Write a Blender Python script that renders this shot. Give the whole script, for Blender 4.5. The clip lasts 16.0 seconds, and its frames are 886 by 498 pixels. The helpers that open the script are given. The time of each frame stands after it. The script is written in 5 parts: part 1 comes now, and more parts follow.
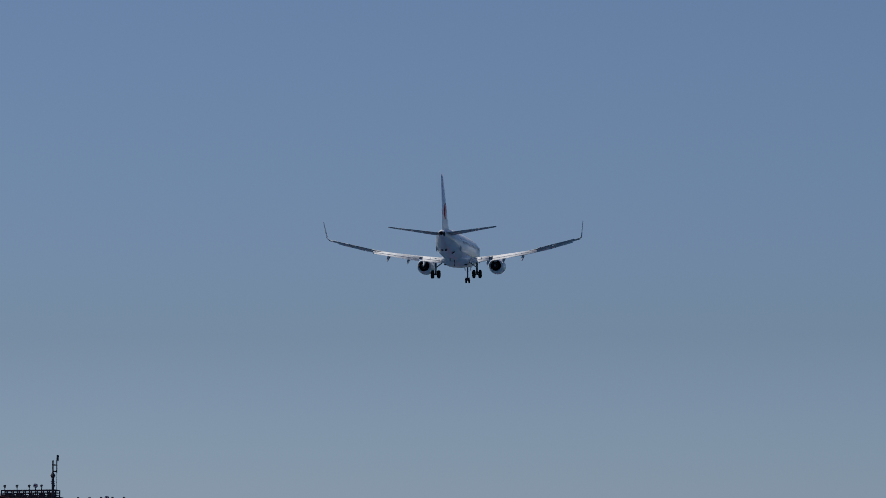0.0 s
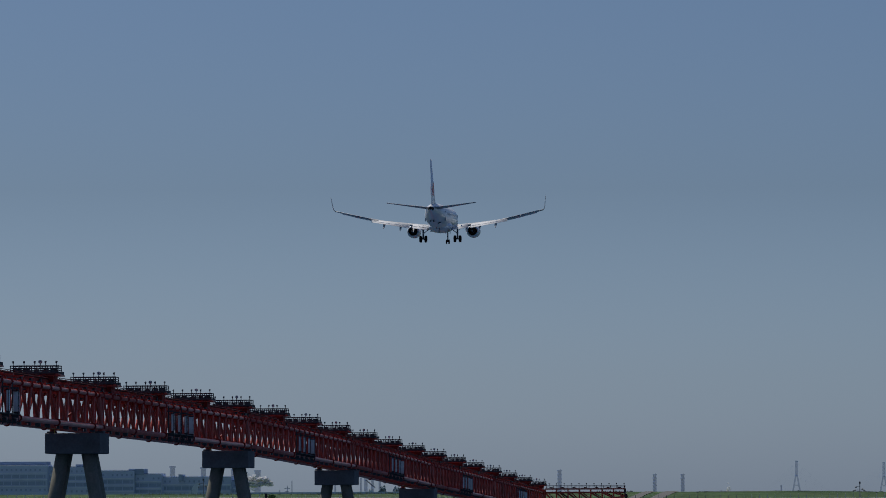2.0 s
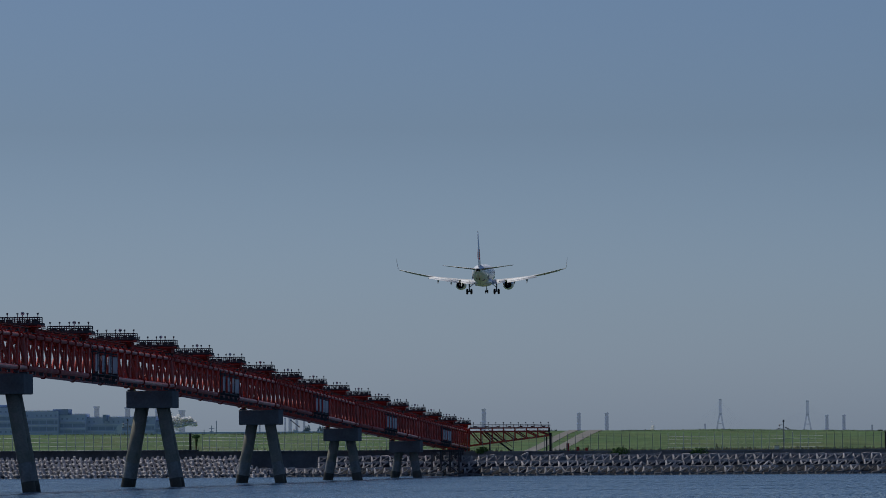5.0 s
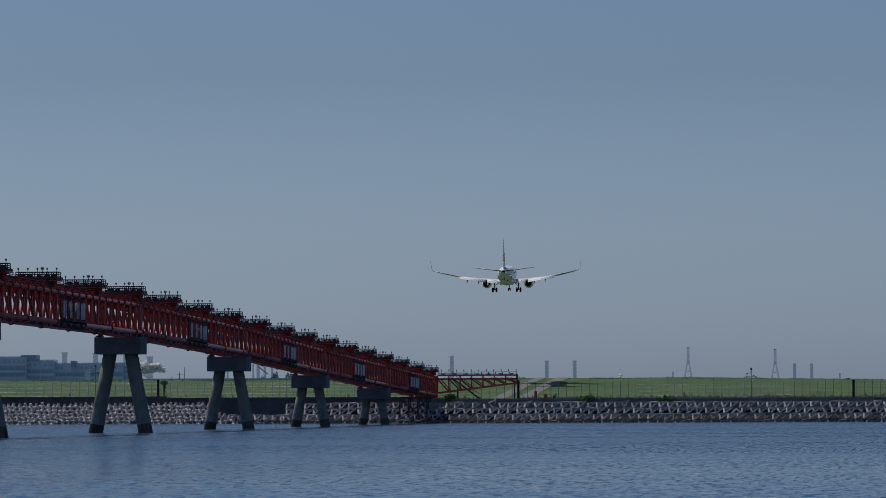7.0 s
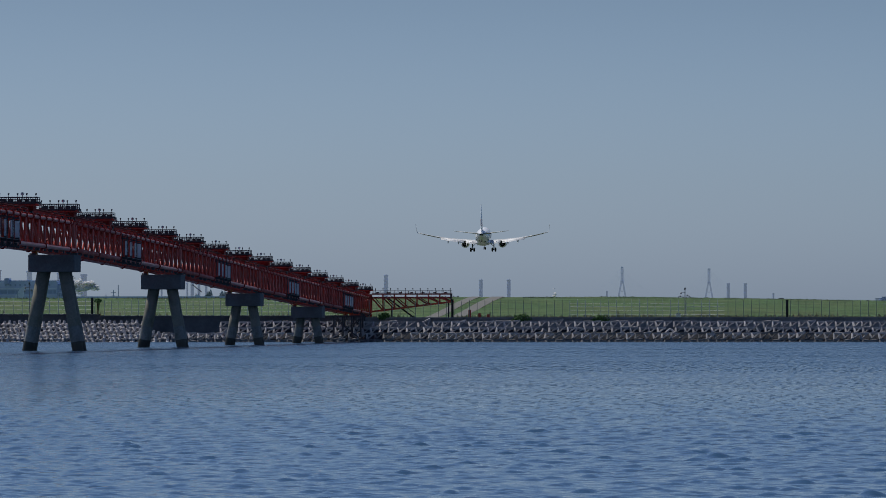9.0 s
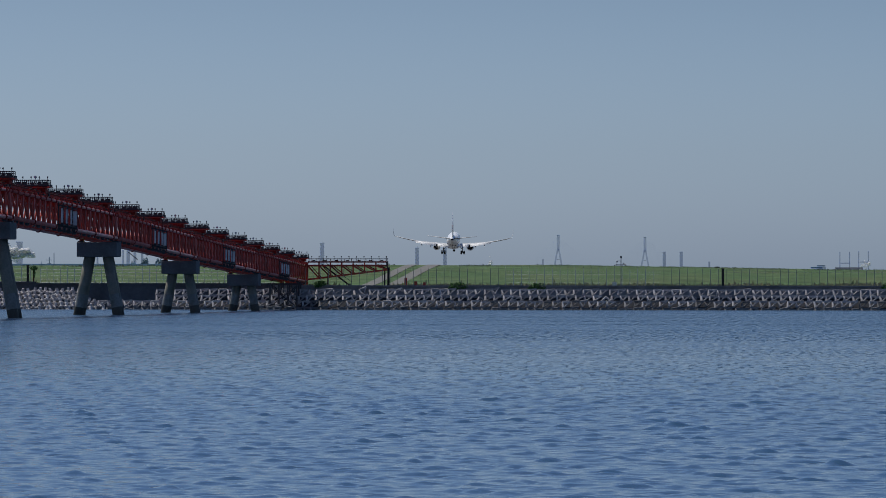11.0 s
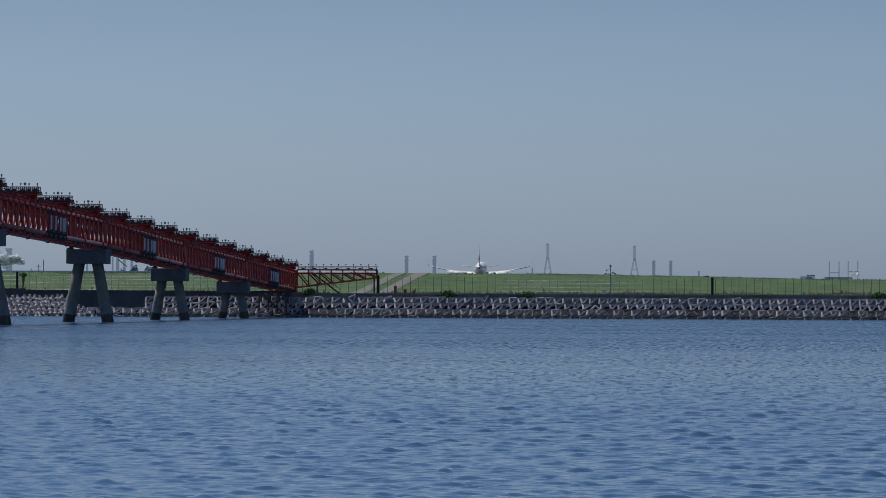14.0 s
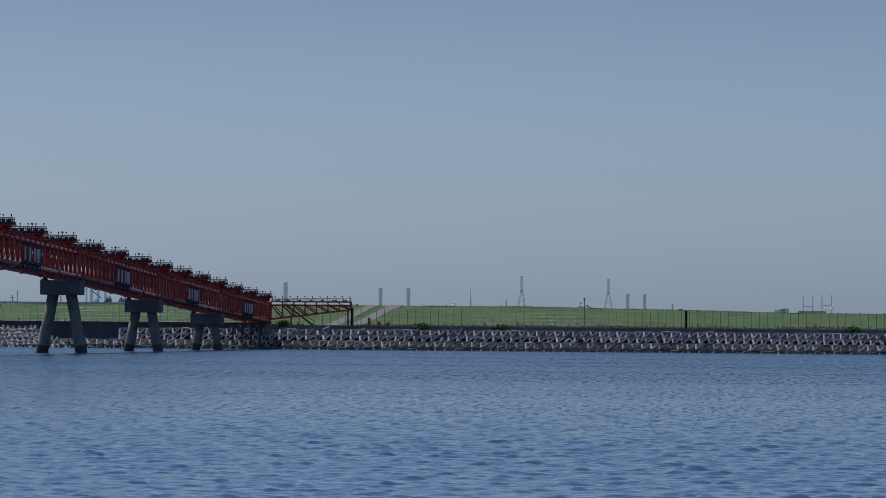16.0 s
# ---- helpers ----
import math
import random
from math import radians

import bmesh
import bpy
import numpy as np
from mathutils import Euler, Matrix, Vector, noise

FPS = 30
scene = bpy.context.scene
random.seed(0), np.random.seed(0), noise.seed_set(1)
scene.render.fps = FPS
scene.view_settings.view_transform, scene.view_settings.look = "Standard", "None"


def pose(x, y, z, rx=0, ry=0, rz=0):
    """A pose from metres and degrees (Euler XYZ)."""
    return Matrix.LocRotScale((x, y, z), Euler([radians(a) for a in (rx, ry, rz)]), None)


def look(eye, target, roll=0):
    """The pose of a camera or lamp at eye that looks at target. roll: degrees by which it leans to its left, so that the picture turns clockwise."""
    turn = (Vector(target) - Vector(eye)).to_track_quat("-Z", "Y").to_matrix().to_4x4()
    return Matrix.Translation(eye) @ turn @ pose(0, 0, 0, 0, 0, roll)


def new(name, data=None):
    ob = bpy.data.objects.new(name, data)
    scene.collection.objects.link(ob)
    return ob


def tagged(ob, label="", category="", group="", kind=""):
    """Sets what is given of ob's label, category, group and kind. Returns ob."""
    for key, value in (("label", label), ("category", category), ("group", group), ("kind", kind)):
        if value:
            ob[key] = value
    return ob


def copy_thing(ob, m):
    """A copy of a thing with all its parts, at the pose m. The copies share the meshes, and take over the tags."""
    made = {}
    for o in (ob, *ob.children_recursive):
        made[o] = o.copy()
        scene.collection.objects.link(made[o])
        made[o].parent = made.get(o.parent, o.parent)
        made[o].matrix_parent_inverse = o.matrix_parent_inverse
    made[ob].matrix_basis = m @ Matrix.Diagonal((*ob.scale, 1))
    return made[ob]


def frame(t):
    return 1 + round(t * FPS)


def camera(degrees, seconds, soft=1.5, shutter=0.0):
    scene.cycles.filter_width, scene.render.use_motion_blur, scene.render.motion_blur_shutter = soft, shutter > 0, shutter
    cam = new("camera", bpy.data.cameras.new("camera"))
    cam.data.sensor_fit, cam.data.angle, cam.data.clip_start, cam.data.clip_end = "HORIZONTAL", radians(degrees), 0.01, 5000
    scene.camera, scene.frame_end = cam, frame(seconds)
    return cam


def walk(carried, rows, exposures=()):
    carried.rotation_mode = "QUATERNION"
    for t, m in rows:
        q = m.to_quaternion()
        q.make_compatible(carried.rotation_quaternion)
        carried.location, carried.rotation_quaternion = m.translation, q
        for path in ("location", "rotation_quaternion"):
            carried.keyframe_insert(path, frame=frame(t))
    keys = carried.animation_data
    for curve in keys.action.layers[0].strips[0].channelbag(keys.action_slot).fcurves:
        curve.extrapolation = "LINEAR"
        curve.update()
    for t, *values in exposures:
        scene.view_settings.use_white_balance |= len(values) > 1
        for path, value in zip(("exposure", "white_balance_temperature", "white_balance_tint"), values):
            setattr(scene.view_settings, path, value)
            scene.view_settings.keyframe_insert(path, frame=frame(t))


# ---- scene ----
# camera on a support by the water: it only turns. seconds, turn to the left, tilt up, lean (degrees)
cam = camera(10.66, 16.0, soft=0.6)
EYE = Vector((0, 0, 2.81))
TURNS = [
    (0.0, 8.1144, 5.0743, -0.183),
    (0.2, 7.8282, 5.0878, -0.183),
    (0.4, 7.5453, 4.9875, -0.183),
    (0.5, 7.3743, 4.8919, -0.185),
    (0.6, 7.2865, 4.8153, -0.183),
    (0.8, 7.1123, 4.5053, -0.176),
    (1.0, 7.1312, 4.0178, -0.180),
    (1.2, 7.0312, 3.5983, -0.181),
    (1.5, 7.0530, 3.2340, -0.183),
    (2.0, 6.5610, 3.3050, -0.201),
    (2.5, 6.2590, 3.2205, -0.206),
    (3.0, 6.1450, 3.0425, -0.214),
    (3.5, 6.0050, 3.0125, -0.300),
    (3.7, 6.0450, 2.9590, -0.300),
    (5.8, 5.3760, 2.4677, -0.334),
    (6.0, 5.3460, 2.5529, -0.283),
    (6.5, 5.1069, 2.4338, -0.280),
    (7.0, 5.2676, 1.9314, -0.196),
    (7.5, 4.7970, 1.8825, -0.275),
    (8.0, 4.7417, 1.7768, -0.435),
    (8.5, 4.3019, 1.1500, -0.130),
    (9.0, 4.4780, 0.9503, -0.022),
    (9.5, 4.3864, 0.8299, -0.030),
    (10.0, 4.3352, 0.5631, 0.005),
    (10.2, 4.0530, 0.6310, -0.010),
    (12.5, 3.5500, 0.3983, 0.115),
    (13.0, 3.5187, 0.4668, 0.165),
    (13.5, 3.6353, 0.6716, 0.245),
    (14.0, 3.5820, 0.6641, 0.265),
    (14.5, 3.4780, 0.7157, 0.315),
    (15.0, 3.4772, 0.5628, 0.360),
    (15.5, 3.4791, 0.8845, 0.355),
    (16.0, 3.2719, 1.0577, 0.490),
]


def aim(turn, tilt, lean):
    a, b = radians(turn), radians(tilt)
    way = Vector((-math.sin(a) * math.cos(b), math.cos(a) * math.cos(b), math.sin(b)))
    return look(EYE, EYE + 100 * way, lean)


walk(cam, [(t, aim(a, b, c)) for t, a, b, c in TURNS],
     exposures=[(0.0, 0.0), (1.5, -0.14), (3.5, -0.1), (7.0, 0.0), (9.0, 0.19), (12.0, 0.29), (16.0, 0.31)])

# ---- world and sun ----
SUN_EL, SUN_AZ = radians(58), radians(-52)   # azimuth from +y towards +x
world = bpy.data.worlds.new("sky")
scene.world = world
world.use_nodes = True
wn = world.node_tree
sky = wn.nodes.new("ShaderNodeTexSky")
sky.sky_type = "NISHITA"
sky.sun_disc = False
sky.sun_elevation, sky.sun_rotation = SUN_EL, SUN_AZ
sky.air_density, sky.dust_density, sky.ozone_density, sky.altitude = 1.0, 1.5, 2.5, 0
# summer haze: the air near the horizon scatters paler and bluer light
geo = wn.nodes.new("ShaderNodeTexCoord")
sep = wn.nodes.new("ShaderNodeSeparateXYZ")
haze = wn.nodes.new("ShaderNodeValToRGB")
tint = wn.nodes.new("ShaderNodeMix")
tint.data_type, tint.blend_type = "RGBA", "MULTIPLY"
tint.inputs["Factor"].default_value = 1
wn.links.new(geo.outputs["Generated"], sep.inputs[0])
wn.links.new(sep.outputs["Z"], haze.inputs["Fac"])
for at, colour in ((0.0, (1.32, 1.76, 2.82)), (0.03, (1.03, 1.33, 2.03)), (0.07, (0.73, 0.91, 1.30)), (0.14, (0.69, 0.845, 1.155)), (0.7, (0.72, 0.84, 1.04))):
    if at in (0.0, 0.7):
        e = haze.color_ramp.elements[0 if at == 0.0 else len(haze.color_ramp.elements) - 1]
        e.position = at
    else:
        e = haze.color_ramp.elements.new(at)
    e.color = (*colour, 1)
wn.links.new(sky.outputs[0], tint.inputs["A"])
wn.links.new(haze.outputs["Color"], tint.inputs["B"])
wn.links.new(tint.outputs["Result"], wn.nodes["Background"].inputs["Color"])
wn.nodes["Background"].inputs["Strength"].default_value = 0.05
sun = new("sun", bpy.data.lights.new("sun", "SUN"))
sun.data.energy, sun.data.angle, sun.data.color = 2.9, radians(0.6), (1.0, 0.95, 0.87)
sd = Vector((math.sin(SUN_AZ) * math.cos(SUN_EL), math.cos(SUN_AZ) * math.cos(SUN_EL), math.sin(SUN_EL)))
sun.matrix_world = look(sd * 100, (0, 0, 0))


# ---- materials ----
def material(name, colour, rough=0.6, metal=0.0, vary=0.25, scale=1.0, fine=None, bump=0.0, stain=None, stain_scale=0.3, amount=0.5, per_object=0.0, alpha=1.0):
    """Principled surface with two scales of variation, an optional stain colour and fine relief."""
    m = bpy.data.materials.new(name)
    m.use_nodes = True
    nt = m.node_tree
    N, L = nt.nodes, nt.links
    p = N["Principled BSDF"]
    p.inputs["Roughness"].default_value, p.inputs["Metallic"].default_value = rough, metal
    p.inputs["Alpha"].default_value = alpha
    p.inputs["Specular IOR Level"].default_value = 0.5 if rough < 0.6 else 0.12
    co = N.new("ShaderNodeTexCoord")
    n1 = N.new("ShaderNodeTexNoise")
    n1.inputs["Scale"].default_value, n1.inputs["Detail"].default_value = scale, 6
    n2 = N.new("ShaderNodeTexNoise")
    n2.inputs["Scale"].default_value, n2.inputs["Detail"].default_value = fine or scale * 9, 4
    for n in (n1, n2):
        L.new(co.outputs["Object"], n.inputs["Vector"])
    add = N.new("ShaderNodeMath")
    add.operation = "ADD"
    L.new(n1.outputs["Fac"], add.inputs[0])
    L.new(n2.outputs["Fac"], add.inputs[1])
    ramp = N.new("ShaderNodeMapRange")
    ramp.inputs["From Min"].default_value, ramp.inputs["From Max"].default_value = 0.6, 1.4
    ramp.inputs["To Min"].default_value, ramp.inputs["To Max"].default_value = 1 - vary, 1 + vary
    L.new(add.outputs[0], ramp.inputs["Value"])
    val = ramp.outputs[0]
    if per_object:
        info = N.new("ShaderNodeObjectInfo")
        r2 = N.new("ShaderNodeMapRange")
        r2.inputs["To Min"].default_value, r2.inputs["To Max"].default_value = 1 - per_object, 1 + per_object
        L.new(info.outputs["Random"], r2.inputs["Value"])
        mul = N.new("ShaderNodeMath")
        mul.operation = "MULTIPLY"
        L.new(val, mul.inputs[0])
        L.new(r2.outputs[0], mul.inputs[1])
        val = mul.outputs[0]
    base = N.new("ShaderNodeMix")
    base.data_type = "RGBA"
    base.inputs["A"].default_value = (*colour, 1)
    base.inputs["B"].default_value = (*(stain or colour), 1)
    base.inputs["Factor"].default_value = 0
    if stain:
        n3 = N.new("ShaderNodeTexNoise")
        n3.inputs["Scale"].default_value, n3.inputs["Detail"].default_value = stain_scale, 8
        L.new(co.outputs["Object"], n3.inputs["Vector"])
        r3 = N.new("ShaderNodeMapRange")
        r3.inputs["From Min"].default_value, r3.inputs["From Max"].default_value = 0.45, 0.7
        r3.inputs["To Max"].default_value = amount
        L.new(n3.outputs["Fac"], r3.inputs["Value"])
        L.new(r3.outputs[0], base.inputs["Factor"])
    mix = N.new("ShaderNodeMix")
    mix.data_type, mix.blend_type = "RGBA", "MULTIPLY"
    mix.inputs["Factor"].default_value = 1
    L.new(base.outputs["Result"], mix.inputs["A"])
    L.new(val, mix.inputs["B"])
    L.new(mix.outputs["Result"], p.inputs["Base Color"])
    if bump:
        b = N.new("ShaderNodeBump")
        b.inputs["Strength"].default_value, b.inputs["Distance"].default_value = bump, 0.05
        L.new(n2.outputs["Fac"], b.inputs["Height"])
        L.new(b.outputs[0], p.inputs["Normal"])
    return m


RED = material("orange_red_paint", (0.50, 0.050, 0.028), 0.45, 0, 0.3, 0.4, 6, stain=(0.20, 0.022, 0.016), stain_scale=0.35, amount=0.7, per_object=0.3)
# pale pink in this red stands in for the tubes' sunlit tops
TUBE = material("highlit_red_tube", (0.46, 0.085, 0.06), 0.42, 0, 0.25, 0.5, 5, stain=(0.46, 0.23, 0.19), stain_scale=0.4, amount=0.6)
DARK = material("dark_weathered_steel", (0.075, 0.072, 0.078), 0.6, 0.3, 0.3, 1.0)
# the pier's red, darkened: shade under bars and deck put into the colour
SHADED_RED = material("shaded_red_paint", (0.33, 0.028, 0.022), 0.7, 0, 0.3, 0.4, 5, stain=(0.11, 0.016, 0.012), stain_scale=0.5, amount=0.7)
RUST = material("brown_red_steel", (0.095, 0.024, 0.02), 0.7, 0.2, 0.3, 0.8)
LAMPGLASS = material("lamp_glass", (0.10, 0.11, 0.12), 0.2, 0, 0.1, 2)
PANEL = material("pale_cabinet_paint", (0.82, 0.85, 0.87), 0.5, 0, 0.1, 0.7, stain=(0.35, 0.4, 0.42), amount=0.4)
CONC = material("pier_concrete", (0.14, 0.14, 0.148), 0.85, 0, 0.22, 0.35, 5, 0.4, stain=(0.10, 0.10, 0.095), stain_scale=0.5, amount=0.8)
PILE = material("algae_streaked_concrete", (0.24, 0.23, 0.19), 0.85, 0, 0.25, 0.5, 5, 0.4, stain=(0.09, 0.10, 0.075), stain_scale=0.5, amount=0.8)
SPLASH = material("salt_bleached_concrete", (0.23, 0.235, 0.225), 0.85, 0, 0.3, 0.6, 4, 0.4, stain=(0.17, 0.165, 0.14), stain_scale=0.8, amount=0.9)
TIDE = material("wet_tide_band", (0.06, 0.06, 0.052), 0.6, 0, 0.4, 1.0, 8, 0.4, stain=(0.14, 0.13, 0.10), amount=0.7)
WALL = material("old_seawall_concrete", (0.115, 0.12, 0.13), 0.9, 0, 0.25, 0.15, 1.5, 0.3, stain=(0.06, 0.06, 0.06), stain_scale=0.3, amount=0.7)
WALL_PALE = material("grey_seawall_concrete", (0.27, 0.275, 0.285), 0.9, 0, 0.25, 0.15, 1.5, 0.3, stain=(0.11, 0.11, 0.115), stain_scale=0.3, amount=0.7)
ARMOUR = material("armour_concrete", (0.44, 0.425, 0.432), 0.9, 0, 0.25, 0.6, 5, 0.5, stain=(0.17, 0.15, 0.14), stain_scale=0.8, amount=0.7, per_object=0.22)
ARMOUR_WET = material("wet_armour_concrete", (0.15, 0.148, 0.15), 0.7, 0, 0.3, 0.6, 5, 0.5, per_object=0.25)
GAP_SHADE = material("gap_shade_rubble", (0.024, 0.026, 0.033), 0.95, 0, 0.5, 0.8, 6, 0.8)
GRASS = material("mown_grass", (0.058, 0.105, 0.043), 0.95, 0, 0.75, 0.12, 0.9, 0.6, stain=(0.085, 0.092, 0.045), stain_scale=0.06, amount=0.6)
WEED = material("dry_weeds", (0.40, 0.36, 0.24), 0.95, 0, 0.4, 0.8, 6, stain=(0.22, 0.27, 0.12), stain_scale=0.12, amount=0.9)
LEAF = material("bush_leaves", (0.08, 0.16, 0.05), 0.65, 0, 0.45, 1.5, 9)
ROAD = material("pale_service_road", (0.155, 0.155, 0.15), 0.9, 0, 0.2, 0.2, 2, stain=(0.15, 0.15, 0.14), amount=0.6)
RUNWAY = material("runway_asphalt", (0.13, 0.13, 0.13), 0.9, 0, 0.2, 0.1, 2)
FENCE = material("galvanised_steel", (0.26, 0.27, 0.28), 0.6, 0.2, 0.15, 1)
FENCE_WHITE = material("white_painted_fence", (0.62, 0.63, 0.63), 0.5, 0, 0.12, 1)
BLACKPOST = material("tarred_post", (0.03, 0.03, 0.035), 0.7, 0, 0.3, 1)
REDBOX = material("red_hydrant_paint", (0.42, 0.05, 0.04), 0.5, 0, 0.15, 2)
WHITE = material("white_aircraft_paint", (0.78, 0.79, 0.80), 0.3, 0, 0.05, 0.3, 2, stain=(0.6, 0.61, 0.62), stain_scale=0.4, amount=0.5)
WINGGREY = material("grey_aircraft_paint", (0.54, 0.555, 0.57), 0.6, 0, 0.08, 0.4, 3, stain=(0.3, 0.31, 0.32), amount=0.5)
DARKGREY = material("dark_grey_wing_paint", (0.035, 0.038, 0.042), 0.75, 0, 0.1, 0.5, 3)
FLAP = material("white_flap_paint", (0.80, 0.81, 0.82), 0.65, 0, 0.08, 0.5, 3)
LIPMETAL = material("polished_lip", (0.6, 0.6, 0.62), 0.25, 1.0, 0.05, 2)
CABIN = material("tinted_cabin_window", (0.58, 0.6, 0.63), 0.3, 0, 0.05, 1)
HOLE = material("exhaust_black", (0.012, 0.012, 0.014), 0.6, 0.4, 0.3, 2)
TYRE = material("tyre_rubber", (0.012, 0.012, 0.012), 0.8, 0, 0.2, 3)
STRUT = material("landing_gear_metal", (0.13, 0.135, 0.145), 0.5, 0.3, 0.15, 3)
CRIMSON = material("crimson_tail_paint", (0.50, 0.02, 0.035), 0.35, 0, 0.05, 1)
# haze is put into these far materials: pale bluish, some partly see-through
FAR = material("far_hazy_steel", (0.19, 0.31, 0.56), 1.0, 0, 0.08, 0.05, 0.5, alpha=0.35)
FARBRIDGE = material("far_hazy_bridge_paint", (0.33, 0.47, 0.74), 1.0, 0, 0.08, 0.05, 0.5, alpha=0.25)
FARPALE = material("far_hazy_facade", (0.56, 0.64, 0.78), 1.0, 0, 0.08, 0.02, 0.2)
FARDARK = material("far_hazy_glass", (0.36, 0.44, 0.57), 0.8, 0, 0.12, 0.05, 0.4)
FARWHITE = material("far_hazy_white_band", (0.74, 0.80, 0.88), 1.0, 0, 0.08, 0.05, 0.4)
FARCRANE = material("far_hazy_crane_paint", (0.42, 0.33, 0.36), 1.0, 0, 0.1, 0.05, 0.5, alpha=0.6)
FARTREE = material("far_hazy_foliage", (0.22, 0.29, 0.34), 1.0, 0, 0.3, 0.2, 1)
STEAM = material("white_steam", (0.98, 0.98, 0.98), 1.0, 0, 0.03, 0.05, 0.3, alpha=0.36)
FARSTEAM = material("thin_white_steam", (0.97, 0.97, 0.97), 1.0, 0, 0.03, 0.05, 0.3, alpha=0.4)


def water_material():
    """Sea water. Ripples too small to model go into gloss and painted dark dashes, more of them further from the
    camera.
    """
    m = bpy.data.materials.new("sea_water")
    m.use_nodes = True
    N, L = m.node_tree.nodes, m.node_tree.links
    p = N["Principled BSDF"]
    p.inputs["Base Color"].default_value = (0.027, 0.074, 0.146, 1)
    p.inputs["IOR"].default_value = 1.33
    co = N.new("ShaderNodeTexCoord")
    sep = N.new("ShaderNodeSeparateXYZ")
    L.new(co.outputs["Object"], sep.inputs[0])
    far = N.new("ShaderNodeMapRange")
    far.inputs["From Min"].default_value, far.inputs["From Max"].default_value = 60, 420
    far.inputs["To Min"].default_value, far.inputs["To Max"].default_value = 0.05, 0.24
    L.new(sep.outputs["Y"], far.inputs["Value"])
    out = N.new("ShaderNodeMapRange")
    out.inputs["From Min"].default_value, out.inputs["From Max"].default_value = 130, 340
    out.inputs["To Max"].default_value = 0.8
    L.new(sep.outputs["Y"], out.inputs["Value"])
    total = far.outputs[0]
    for sx, sy, amount in ((1.8, 0.11, 0.15), (3.8, 0.35, 0.16), (9.0, 1.1, 0.10)):
        mp = N.new("ShaderNodeMapping")
        mp.inputs["Scale"].default_value = (sx, sy, 1)
        L.new(co.outputs["Object"], mp.inputs["Vector"])
        n = N.new("ShaderNodeTexNoise")
        n.inputs["Scale"].default_value, n.inputs["Detail"].default_value = 1.0, 4
        L.new(mp.outputs[0], n.inputs["Vector"])
        r = N.new("ShaderNodeMapRange")
        r.inputs["From Min"].default_value, r.inputs["From Max"].default_value = 0.3, 0.7
        r.inputs["To Min"].default_value, r.inputs["To Max"].default_value = -amount, amount
        L.new(n.outputs["Fac"], r.inputs["Value"])
        add = N.new("ShaderNodeMath")
        add.operation = "MULTIPLY_ADD"
        L.new(r.outputs[0], add.inputs[0])
        L.new(out.outputs[0], add.inputs[1])
        L.new(total, add.inputs[2])
        total = add.outputs[0]
    clamp = N.new("ShaderNodeClamp")
    clamp.inputs["Min"].default_value, clamp.inputs["Max"].default_value = 0.03, 0.75
    L.new(total, clamp.inputs["Value"])
    L.new(clamp.outputs[0], p.inputs["Roughness"])
    # darker dashes painted for wave faces that mirror less sky, growing with distance
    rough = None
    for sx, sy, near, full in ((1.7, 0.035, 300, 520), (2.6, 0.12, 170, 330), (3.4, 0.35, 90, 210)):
        mp = N.new("ShaderNodeMapping")
        mp.inputs["Scale"].default_value = (sx, sy, 1)
        mp.inputs["Location"].default_value = (17, 5, 3)
        L.new(co.outputs["Object"], mp.inputs["Vector"])
        n = N.new("ShaderNodeTexNoise")
        n.inputs["Scale"].default_value, n.inputs["Detail"].default_value = 1.0, 3
        L.new(mp.outputs[0], n.inputs["Vector"])
        r = N.new("ShaderNodeMapRange")
        r.inputs["From Min"].default_value, r.inputs["From Max"].default_value = 0.53, 0.62
        L.new(n.outputs["Fac"], r.inputs["Value"])
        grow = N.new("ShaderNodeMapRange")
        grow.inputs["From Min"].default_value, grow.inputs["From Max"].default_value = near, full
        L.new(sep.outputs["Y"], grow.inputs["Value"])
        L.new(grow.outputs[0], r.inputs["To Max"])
        if rough is None:
            rough = r
        else:
            high = N.new("ShaderNodeMath")
            high.operation = "MAXIMUM"
            L.new(rough.outputs[0], high.inputs[0])
            L.new(r.outputs[0], high.inputs[1])
            rough = high
    cut = N.new("ShaderNodeMath")
    cut.operation = "MULTIPLY"
    L.new(rough.outputs[0], cut.inputs[0])
    # broad bands of gusts and calm
    mp = N.new("ShaderNodeMapping")
    mp.inputs["Scale"].default_value = (0.012, 0.02, 1)
    L.new(co.outputs["Object"], mp.inputs["Vector"])
    gust = N.new("ShaderNodeTexNoise")
    gust.inputs["Scale"].default_value, gust.inputs["Detail"].default_value = 1.0, 2
    L.new(mp.outputs[0], gust.inputs["Vector"])
    g = N.new("ShaderNodeMapRange")
    g.inputs["From Min"].default_value, g.inputs["From Max"].default_value = 0.38, 0.6
    g.inputs["To Min"].default_value, g.inputs["To Max"].default_value = 0.5, 1.0
    L.new(gust.outputs["Fac"], g.inputs["Value"])
    L.new(g.outputs[0], cut.inputs[1])
    dash_paint = N.new("ShaderNodeBsdfPrincipled")
    dash_paint.inputs["Base Color"].default_value = (0.018, 0.052, 0.105, 1)
    dash_paint.inputs["Roughness"].default_value = 0.7
    dash_paint.inputs["Specular IOR Level"].default_value = 0.06
    both = N.new("ShaderNodeMixShader")
    L.new(cut.outputs[0], both.inputs[0])
    L.new(p.outputs[0], both.inputs[1])
    L.new(dash_paint.outputs[0], both.inputs[2])
    L.new(both.outputs[0], N["Material Output"].inputs["Surface"])
    last = None
    mp = N.new("ShaderNodeMapping")
    mp.inputs["Scale"].default_value = (0.5, 1.0, 1.0)
    L.new(co.outputs["Object"], mp.inputs["Vector"])
